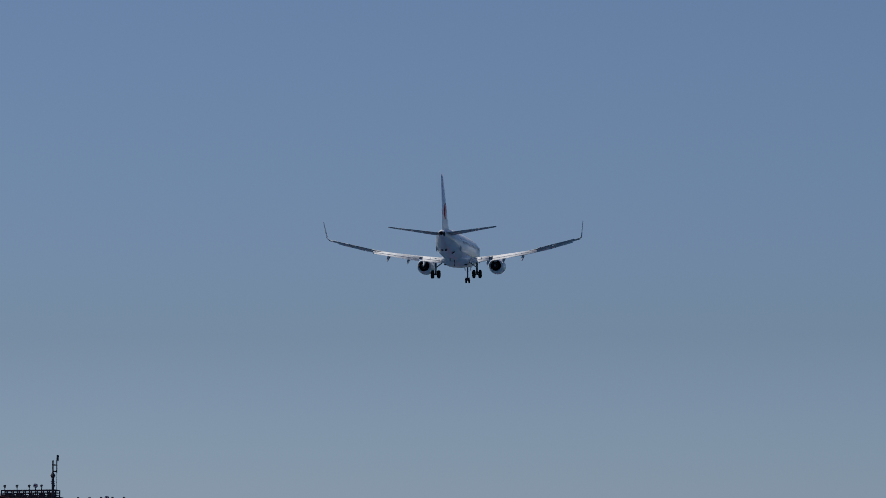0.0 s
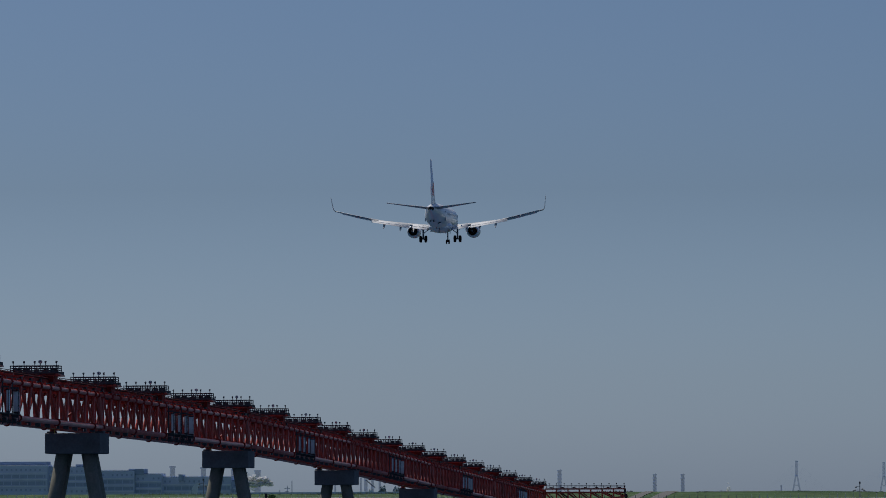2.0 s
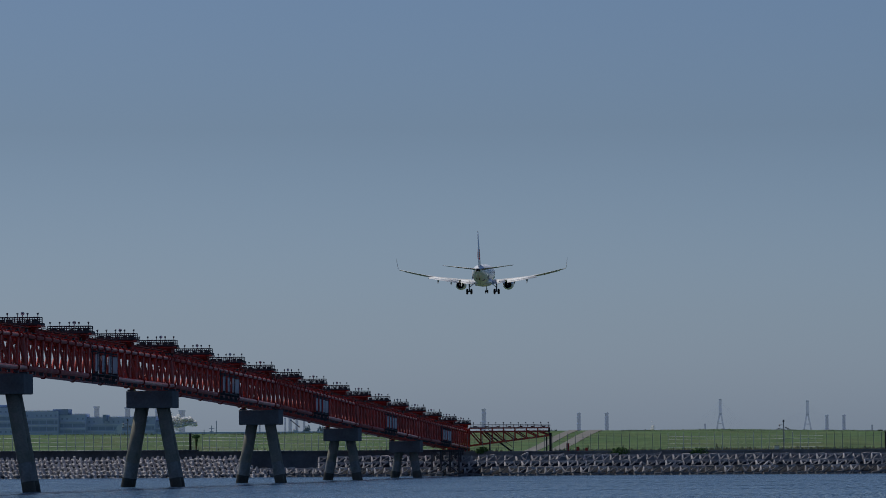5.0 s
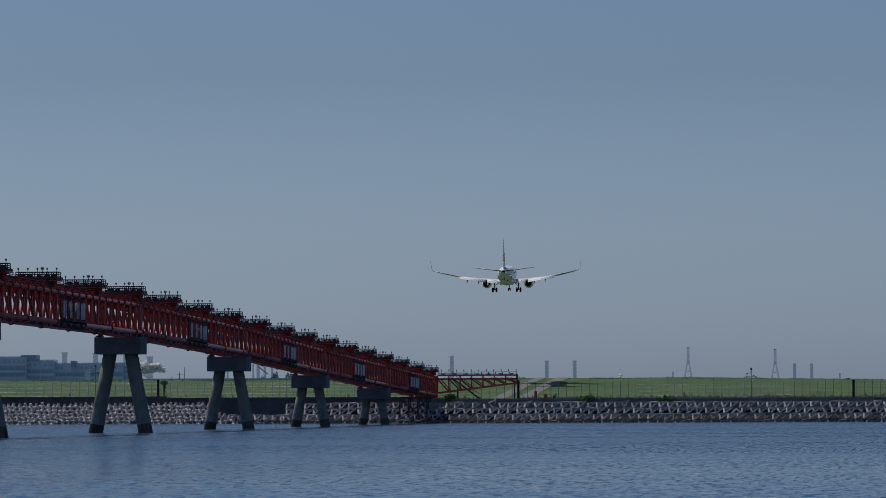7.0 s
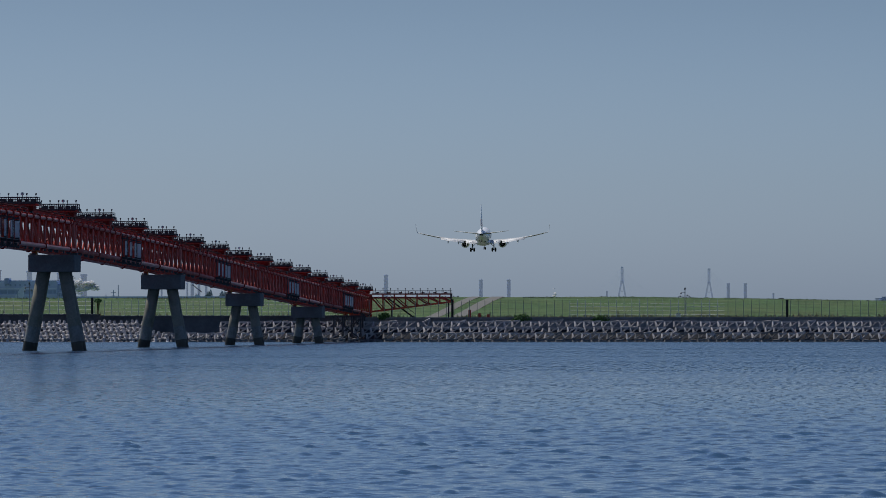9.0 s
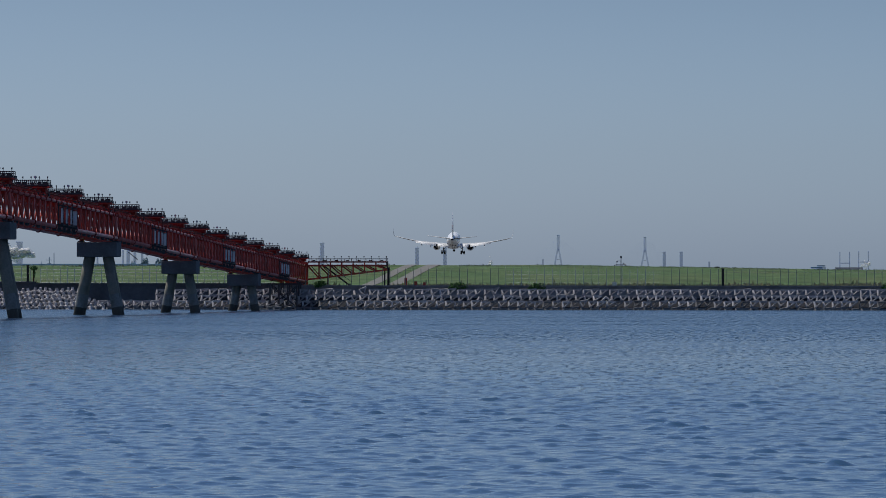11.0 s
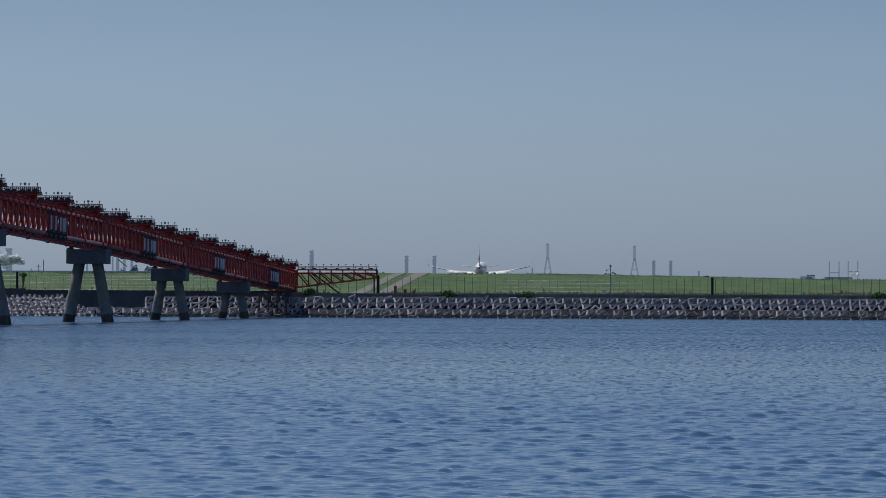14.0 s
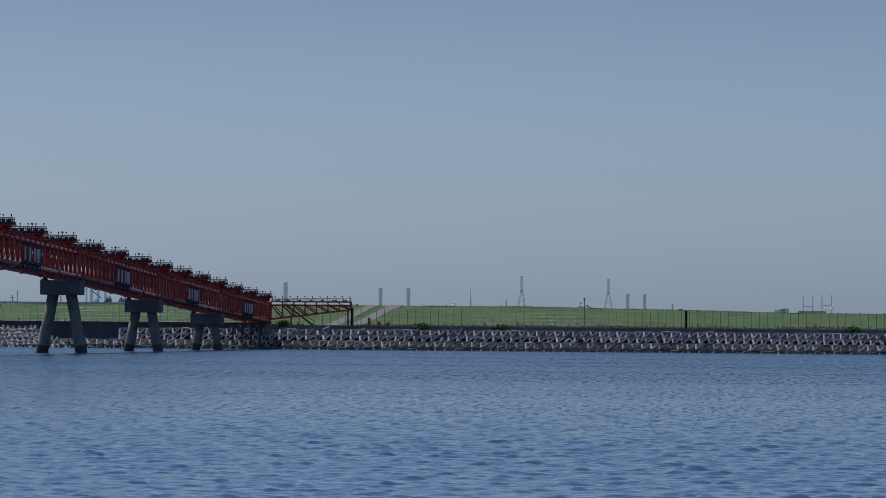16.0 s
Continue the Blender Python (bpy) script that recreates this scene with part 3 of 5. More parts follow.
def build_span():
    """One lattice span, from its first bearing along +y; chord undersides at z 0."""
    s = thing("truss_span", "orange-red tubular steel lattice span of the approach light pier", "truss bridge", group="pier spans")
    for sx in (-1, 1):
        for nm, x, z, r in (("bottom_chord", 2.5, 0.26, 0.26), ("top_chord", 2.2, 0.3 + RISE, 0.21)):
            q = part(nm, rod(B(), (sx * x, 0.02, z), (sx * x, SPAN - 0.02, z), r, n=14), TUBE, s)
            for f in q.data.polygons:
                f.use_smooth = len(f.vertices) == 4
            # bolted joint collars: at each panel above, every fourth panel below
            every = 1 if nm == "top_chord" else 4
            half = 0.3 if nm == "top_chord" else 0.2
            collar = mesh_of(rod(rod(B(), (sx * x, -half, z), (sx * x, half, z), r + 0.07, n=12), (sx * x, -0.07, z), (sx * x, 0.07, z), r + 0.12, n=12), SHADED_RED)
            for k in range(0, BAYS + 1, every):
                piece("joint_collar", collar, q, Matrix.Translation((0, min(max((k + (0.5 if every == 1 and k < BAYS else 0)) * PANEL_L, 0.4), SPAN - 0.4), 0)))
    ups, downs = {}, {}
    for sx in (-1, 1):
        ups[sx] = mesh_of(rod(B(), (sx * 2.5, 0, 0.5), (sx * 2.2, PANEL_L / 2, RISE + 0.2), 0.16, n=8), RED)
        downs[sx] = mesh_of(rod(B(), (sx * 2.2, PANEL_L / 2, RISE + 0.2), (sx * 2.5, PANEL_L, 0.5), 0.16, n=8), RED)
    inner = mesh_of(rod(B(), (0.3, 0, 0.4), (0.3, PANEL_L * 0.5, RISE + 0.3), 0.1, n=6), RED)
    cross = mesh_of(rod(B(), (-2.4, 0, 0.3), (2.4, 0, 0.3), 0.13, n=7), RED)
    slant = mesh_of(rod(B(), (-2.4, 0, 0.3), (2.4, PANEL_L, 0.3), 0.09, n=6), RED)
    bm = box(B(), (0, 0, RISE + 0.5), (4.7, 0.24, 0.42))
    topbeam = mesh_of(bm, RED)
    knob = mesh_of(box(B(), (2.0, 0, -0.22), (0.9, 0.55, 0.18)), RED)
    for k in range(BAYS):
        y = Matrix.Translation((0, k * PANEL_L, 0))
        for sx in (-1, 1):
            piece("diagonal", ups[sx], s, y)
            piece("diagonal", downs[sx], s, y)
        piece("cross_tube", cross, s, y)
        piece("inner_brace", inner, s, y)
        piece("wind_brace", slant, s, y)
        piece("deck_beam", topbeam, s, y)
        if k % 3 == 1:
            piece("bracket", knob, s, y)
    bm = box(B(), (0, SPAN / 2, RISE + 1.12), (2.5, SPAN - 0.02, 0.1))
    for sx in (-1, 1):
        box(bm, (sx * 1.3, SPAN / 2, RISE + 0.86), (0.16, SPAN - 0.02, 0.62))
    part("walkway_deck", bm, SHADED_RED, s)
    post = mesh_of(box(B(), (0, 0, RISE + 1.36), (0.07, 0.07, 0.4)), RUST)
    strut = mesh_of(box(B(), (0, 0, RISE + 0.75), (0.2, 0.2, 0.5)), RED)
    for sx in (-1, 1):
        for z, h in ((1.24, 0.16), (1.4, 0.05), (1.54, 0.06)):
            part("handrail", box(B(), (sx * 1.3, SPAN / 2, RISE + z), (0.05, SPAN - 0.02, h)), RUST, s)
        for k in range(32):
            piece("rail_post", post, s, Matrix.Translation((sx * 1.3, k * (SPAN - 0.1) / 31 + 0.05, 0)))
        for k in range(BAYS):
            piece("deck_strut", strut, s, Matrix.Translation((sx * 1.3, (k + 0.5) * PANEL_L, 0)))
    # conduit runs, clamps and junction boxes along the walkway edge
    part("conduit", rod(B(), (1.47, 0.1, RISE + 0.78), (1.47, SPAN - 0.1, RISE + 0.78), 0.07, n=6), DARK, s)
    part("conduit", rod(B(), (1.44, 0.1, RISE + 1.3), (1.44, SPAN - 0.1, RISE + 1.3), 0.05, n=6), RUST, s)
    clamp_box = mesh_of(box(B(), (1.5, 0, RISE + 0.85), (0.2, 0.5, 0.6)), DARK)
    gusset = mesh_of(box(B(), (2.3, 0, RISE + 0.42), (0.2, 0.7, 0.5)), SHADED_RED)
    shelf = mesh_of(box(B(), (1.75, 0, RISE + 1.05), (0.9, 0.3, 0.12)), RED)
    under = mesh_of(box(box(B(), (2.3, 0, -0.12), (0.5, 0.35, 0.26)), (2.3, 0.4, -0.28), (0.34, 0.5, 0.1)), DARK)
    for k in range(BAYS):
        j = (k * 5) % 7
        piece("gusset", gusset, s, Matrix.Translation((0, (k + 0.5) * PANEL_L, 0)))
        piece("under_clamp", under, s, Matrix.Translation((0, (k + 0.2) * PANEL_L, 0)))
        if j in (0, 2, 5):
            piece("junction_box", clamp_box, s, Matrix.Translation((0, (k + 0.3) * PANEL_L, 0)))
        if j in (1, 2, 4, 6):
            piece("shelf_bracket", shelf, s, Matrix.Translation((0, (k + 0.8) * PANEL_L, 0)))
    # end frames over the bearings
    for y in (0.25, SPAN - 0.25):
        bm = B()
        for sx in (-1, 1):
            rod(bm, (sx * 2.5, y, 0.3), (sx * 2.2, y, RISE + 0.3), 0.24, n=8)
            rod(bm, (sx * 2.5, y, -0.3), (sx * 2.5, y, 0.1), 0.28, 0.34, n=8)
        rod(bm, (-2.4, y, 0.6), (2.2, y, RISE), 0.12, n=6)
        part("end_frame", bm, RED, s)
    # mid-span service cabinets' balcony
    bm = B()
    box(bm, (3.0, SPAN / 2 - 3.2, 0.5), (0.7, 14.6, 0.08))
    for k in range(4):
        yk = SPAN / 2 - 9.8 + k * 4.3
        box(bm, (2.72, yk, 1.5), (0.1, 0.1, 4.0))
        box(bm, (3.4, yk - 0.5, 1.3), (0.07, 0.07, 3.4))
        box(bm, (2.9, yk - 0.4, 0.32), (0.9, 0.12, 0.3))
        box(bm, (2.9, yk - 0.4, -0.25), (0.8, 0.12, 0.14))
        box(bm, (2.8, yk + 0.5, -0.1), (0.4, 0.4, 0.5))
        box(bm, (3.0, yk - 0.45, 2.95), (0.7, 0.1, 0.16))
    part("service_balcony", bm, DARK, s, "dark steel balcony on the side of the span")
    return s


def build_spans():
    first = None
    cabs = {}
    for y in CAPS:
        z0, z1 = lerp(y, CHORD), lerp(y + SPAN, CHORD)
        m = pose(AXIS, y, z0, math.degrees(math.atan2(z1 - z0, SPAN)))
        if first is None:
            first = build_span()
            first.matrix_basis = m
        else:
            copy_thing(first, m)
        for k in range(4):
            w = 0.52 if k == 3 else 0.27
            mm = m @ Matrix.Translation((3.32 - w / 2, SPAN / 2 - 9.6 + k * 4.3, 0.54))
            if w not in cabs:
                cab = cabs[w] = thing("equipment_cabinet", "pale grey steel cabinet on the span's balcony" if w < 0.5 else "wide pale grey steel cabinet on the span's balcony", "cabinet", mm, "cabinets on the pier")
                part("body", bevelled(box(B(), (0, 0, 1.15), (w, 0.4, 1.9)), 0.03), PANEL, cab)
                part("plinth", box(B(), (0, 0, 0.1), (w, 0.4, 0.2)), DARK, cab)
                part("door", bevelled(box(B(), (0, -0.22, 1.15), (w - 0.06, 0.04, 1.78)), 0.015), PANEL, cab)
                part("hood", box(B(), (0, -0.02, 2.15), (w + 0.06, 0.5, 0.08)), DARK, cab)
            else:
                copy_thing(cabs[w], mm)


def build_light_bar():
    """A crosswise platform with five lamps and one round lamp; rail top at z 0."""
    t = thing("light_bar", "dark railed platform with five approach lamps on the pier", "approach lights", group="approach light bars")
    half = 2.38
    part("deck", box(B(), (0, 0.5, -0.76), (2 * half, 1.7, 0.08)), DARK, t)
    part("deck_plate", box(B(), (0, 1.2, -0.86), (4.3, 3.4, 0.1)), RUST, t)
    # thin red cross beam on a box darkened for shade, standing on the walkway
    part("cross_girder", box(box(B(), (0.06, 0.9, -0.98), (5.05, 2.5, 0.14)), (0, 0.9, -0.91), (4.84, 2.4, 0.1)), RED, t)
    part("pedestal", box(box(B(), (0, 1.1, -1.32), (3.7, 2.2, 0.56)), (0, 1.2, -1.72), (2.7, 2.4, 0.3)), SHADED_RED, t)
    for sx in (-1, 1):
        part("bracket", box(B(), (sx * 1.35, 1.0, -1.9), (0.3, 1.6, 0.9)), DARK, t)
        part("side_step", box(B(), (sx * 2.15, 1.9, -0.75), (0.5, 1.6, 0.35)), DARK, t)
    for y in (-0.32, 1.32):
        for z, h in ((-0.04, 0.09), (-0.27, 0.06), (-0.48, 0.06), (-0.66, 0.16)):
            part("guard_rail", box(B(), (0, y, z), (2 * half, 0.05, h)), DARK, t)
    for sx in (-1, 1):
        for z in (-0.04, -0.27, -0.48):
            part("guard_rail", box(B(), (sx * half, 0.5, z), (0.05, 1.64, 0.07)), DARK, t)
    post = mesh_of(box(B(), (0, 0, -0.36), (0.09, 0.08, 0.72)), DARK)
    for y in (-0.32, 1.32):
        for k in range(10):
            piece("rail_post", post, t, Matrix.Translation((-half + k * half / 4.5, y, 0)))
    part("junction_box", box(B(), (-0.9, 0.1, -0.5), (0.6, 0.3, 0.45)), DARK, t)
    part("junction_box", box(B(), (1.1, 0.1, -0.52), (0.5, 0.3, 0.4)), DARK, t)
    part("junction_box", box(B(), (-1.8, 0.6, -0.5), (0.7, 0.3, 0.4)), DARK, t)
    part("junction_box", box(B(), (1.8, 0.6, -0.5), (0.6, 0.3, 0.4)), DARK, t)
    part("kick_plate", box(B(), (0, -0.36, -0.9), (4.9, 0.06, 0.2)), RED, t)
    part("junction_box", box(B(), (0.2, 0.1, -0.54), (0.35, 0.3, 0.36)), DARK, t)
    stem = mesh_of(rod(B(), (0, 0, -0.5), (0, 0, 0.28), 0.035, n=6), DARK)
    bm = rod(B(), (0, -0.12, 0.34), (0, 0.16, 0.38), 0.105, 0.085, n=10)
    rod(bm, (0, 0.02, 0.2), (0, 0.02, 0.28), 0.07, n=8)
    head = mesh_of(bm, DARK)
    glass = mesh_of(rod(B(), (0, -0.135, 0.34), (0, -0.115, 0.34), 0.085, n=10), LAMPGLASS)
    for k in range(5):
        l = piece("lamp", head, t, Matrix.Translation((-2.16 + k * 1.08, 0, 0)))
        piece("stem", stem, l)
        piece("lens", glass, l)
    bm = rod(B(), (0.54, -0.1, 0.36), (0.54, 0.16, 0.36), 0.18, n=16)
    rod(bm, (0.54, 0, -0.5), (0.54, 0, 0.4), 0.05, n=6)
    d = part("round_lamp", bm, DARK, t)
    part("lens", rod(B(), (0.54, -0.12, 0.36), (0.54, -0.1, 0.36), 0.15, n=16), PANEL, d, "pale round lamp face")
    part("cap", rod(B(), (0.54, -0.14, 0.36), (0.54, -0.11, 0.36), 0.085, n=12), DARK, d)
    return t


def build_light_bars():
    t = None
    for j in range(0, 20):
        y = lerp(j, [(0, 400.5), (1, 429.6), (2, 458.9), (3, 489.8), (4, 520.5), (5, 551.2), (6, 581.5), (8, 641.3), (19, 972.4)])
        m = pose(AXIS, y, lerp(y, RAIL))
        if t is None:
            t = build_light_bar()
            t.matrix_basis = m
        else:
            copy_thing(t, m)


def build_crossbar():
    """The wide last bar on land, at the head of the pier."""
    y0 = 971.5
    t = thing("crossbar", "wide red lattice crossbar with a row of approach lamps", "approach lights", pose(AXIS, y0, 0))
    z1, zc = 9.35, 8.98
    for sx in (1,):
        top = part("top_chord", beam(B(), (sx * 2.4, 0, zc), (sx * 18.9, 0, zc), 0.36, 0.36), RED, t)
        part("bottom_chord", beam(B(), (sx * 2.4, 0, 6.1), (sx * 18.9, 0, 8.15), 0.36, 0.36), RED, t)
        part("lower_back_chord", beam(B(), (sx * 2.4, 1.5, 6.2), (sx * 18.9, 1.5, 8.15), 0.24, 0.24), SHADED_RED, t)
        part("back_chord", beam(B(), (sx * 2.4, 1.5, zc), (sx * 18.9, 1.5, zc), 0.26, 0.26), RED, t)
        part("deck", box(B(), (sx * 10.65, 0.75, z1 + 0.38), (16.5, 1.9, 0.1)), RUST, t)
        # paler tube colour paints the sunlit edge of the deck
        part("fascia", box(B(), (sx * 10.65, -0.22, z1 + 0.36), (16.5, 0.08, 0.26)), TUBE, t)
        n = 7
        for k in range(n + 1):
            x = 2.4 + 16.4 * k / n
            zb = 6.1 + 2.05 * k / n
            part("upright", beam(B(), (sx * x, 0, zb), (sx * x, 0, z1 + 0.3), 0.28, 0.28), RED, t)
            if k < n:
                part("diagonal", beam(B(), (sx * x, 0, zc), (sx * (x + 16.4 / n), 0, zb + 2.05 / n), 0.32, 0.3), RED, t)
                part("back_diagonal", beam(B(), (sx * (x + 0.5), 1.5, zc), (sx * (x + 0.5 + 16.4 / n), 1.5, zb + 2.05 / n), 0.17, 0.17), SHADED_RED, t)
                part("lamp_tray", box(B(), (sx * (x + 1.2), 0.4, z1 + 0.62), (0.6, 0.4, 0.24)), RUST, t)
        for z in (0.55, 0.8, 1.08):
            for y in (-0.15, 1.65):
                part("guard_rail", box(B(), (sx * 10.65, y, z1 + z), (16.5, 0.045, 0.07)), FENCE, t)
        post = mesh_of(box(B(), (0, -0.15, z1 + 0.7), (0.1, 0.1, 0.8)), RUST)
        stem = mesh_of(rod(B(), (0, 0.3, z1 + 0.3), (0, 0.3, z1 + 1.35), 0.04, n=6), DARK)
        head = mesh_of(rod(rod(B(), (0, 0.15, z1 + 1.45), (0, 0.45, z1 + 1.48), 0.13, 0.1, n=10), (0, 0.3, z1 + 1.3), (0, 0.3, z1 + 1.4), 0.07, n=6), DARK)
        for k in range(12):
            piece("rail_post", post, t, Matrix.Translation((sx * (2.7 + k * 1.46), 0, 0)))
        for k in range(11):
            l = piece("lamp", head, t, Matrix.Translation((sx * (3.2 + k * 1.54), 0, 0)))
            piece("stem", stem, l)
        bm = box(B(), (sx * 18.75, 0.7, z1 - 0.1), (0.3, 2.0, 1.0))
        part("end_plate", bm, DARK, t)
    # legs down to the land
    for x in (6.5, 18.2):
        zb = 6.1 + 2.05 * (abs(x) - 2.4) / 16.4
        part("leg", rod(B(), (x, 0.8, 4.3), (x, 0.8, zb + 0.6), 0.16, n=8), DARK, t)
    part("head_frame", box(box(B(), (0, 0, 8.2), (4.6, 1.2, 3.0)), (0, 0, 5.6), (4.4, 0.5, 1.6)), RED, t)
    # trestle that carries the last span at the shore
    s = thing("shore_trestle", "dark steel trestle legs carrying the pier end over the blocks", "trestle", pose(AXIS, 949, 0))
    for x in (-2.7, -0.9, 0.9, 2.7):
        for y in (-4, 0, 4):
            part("column", rod(B(), (x, y, -0.8), (x, y, 5.0), 0.17, n=8), DARK, s)
    for y in (-4, 0, 4):
        part("header", box(B(), (0, y, 5.1), (6.2, 0.4, 0.4)), DARK, s)
        part("brace", rod(B(), (-2.7, y - 0.25, 0.6), (2.7, y - 0.25, 4.7), 0.1, n=6), DARK, s)
        part("brace", rod(B(), (2.7, y - 0.25, 0.6), (-2.7, y - 0.25, 4.7), 0.1, n=6), DARK, s)
    # stair under the crossbar
    st = thing("service_stair", "dark steel stair from the ground to the crossbar", "stair", pose(AXIS + 6.0, 976, 0))
    for y in (-0.45, 0.45):
        part("stringer", beam(B(), (5.0, y, 4.7), (-1.0, y, 9.2), 0.08, 0.28), DARK, st)
        part("handrail", beam(B(), (5.0, y, 5.7), (-1.0, y, 10.2), 0.05, 0.05), DARK, st)
    tread = mesh_of(box(B(), (0, 0, 0), (0.26, 0.86, 0.05)), DARK)
    for k in range(24):
        piece("tread", tread, st, Matrix.Translation((5.0 - k * 0.25, 0, 4.75 + k * 0.1875)))


def build_mast():
    y = 400.5
    z = lerp(y, RAIL)
    t = thing("wind_mast", "dark slim instrument mast beside the pier platform", "mast", pose(AXIS + 2.2, y - 0.55, z))
    part("pole", rod(B(), (0, 0, -1.2), (0, 0, 1.3), 0.11, n=10), DARK, t)
    part("pole_top", rod(B(), (0, 0, 1.3), (0, 0, 2.5), 0.065, n=8), DARK, t)
    part("bulb", rod(rod(B(), (0, 0, 0.95), (0, 0, 1.2), 0.1, 0.22, n=10), (0, 0, 1.2), (0, 0, 1.45), 0.22, 0.08, n=10), DARK, t)
    bm = B()
    for k in (1.55, 2.1):
        rod(bm, (0, 0, k), (0.36, 0, k), 0.06, n=6)
    rod(bm, (0.34, 0, 1.4), (0.34, 0, 2.5), 0.05, n=6)
    part("side_frame", bm, DARK, t)
    part("sensor", rod(B(), (0.4, 0, 2.45), (0.42, 0, 2.95), 0.1, n=8), DARK, t)
    part("cable", rod(B(), (0.3, 0, -1.0), (0.34, 0, 1.45), 0.018, n=5), DARK, t)
    part("clamp", box(box(B(), (0, 0, 0.65), (0.34, 0.2, 0.07)), (0, 0, 0.5), (0.3, 0.2, 0.07)), DARK, t)


# ---- airfield things ----
def build_lamp_pole(x, y, zb, zt):
    t = thing("camera_pole", "grey steel pole with cross arms and floodlights by the fence", "lamp post", pose(x, y, zb), "poles by the fence")
    h = zt - zb
    part("pole", rod(B(), (0, 0, 0), (0, 0, h), 0.11, 0.08, 8), FENCE, t)
    part("head", rod(B(), (0, 0, h - 0.1), (0, 0, h + 0.3), 0.2, 0.16, 8), DARK, t)
    part("cross_arm", box(box(B(), (0, 0, h - 1.4), (2.0, 0.08, 0.08)), (-0.4, 0, h - 0.7), (1.0, 0.07, 0.07)), FENCE, t)
    for dx, dz in ((-0.95, -1.4), (0.9, -1.4), (-0.8, -0.75), (0.5, -1.2)):
        part("floodlight", rod(B(), (dx, -0.25, h + dz - 0.1), (dx, 0.15, h + dz + 0.1), 0.18, 0.1, 10), FENCE, t)


def build_airfield():
    build_lamp_pole(-26.2, 961.8, 4.5, 10.6)
    build_lamp_pole(-160.2, 961.8, 4.5, 11.8)
    t = thing("switch_cabinet", "small pale cabinet standing behind the white fence", "cabinet", pose(-27.6, 963, 4.45))
    part("body", bevelled(box(B(), (0, 0, 0.6), (0.95, 0.6, 1.2)), 0.03), FENCE_WHITE, t)
    part("roof", box(B(), (0, 0, 1.24), (1.05, 0.7, 0.08)), FENCE, t)
    for x, h in ((-70.0, 1.9), (-68.0, 1.2), (-66.2, 1.0)):
        t = thing("hydrant_box", "small red steel box by the service road", "box", pose(x, 963.5, 4.5), "red boxes by the road")
        part("body", bevelled(box(B(), (0, 0, h / 2), (0.55, 0.45, h)), 0.03), REDBOX, t)
        part("lid", box(B(), (0, 0, h + 0.03), (0.62, 0.52, 0.06)), REDBOX, t)
    # small lights and signs along the crest
    for i, x in enumerate((-88, -66, -52.5, -47, -33.5, -8.2, -96)):
        y = 1172.0
        t = thing("crest_light", "tiny dark airfield light on the grass crest", "light", pose(x, y, land_z(x, y) - 0.1), "lights on the crest")
        part("base", box(B(), (0, 0, 0.12), (0.22 + (0.9 if i == 5 else 0), 0.25, 0.24 + (0.2 if i == 5 else 0))), DARK, t)
        part("dome", rod(B(), (0, 0, 0.24), (0, 0, 0.4), 0.1, 0.07, 8), DARK, t)


# ---- far shore: things kilometres away, their haze put into the materials ----
FY = 4400.0
PX = FY / 8400.0


def far_x(p):
    return (p - 1442) * PX


def far_z(p):
    return 2.81 + p * PX


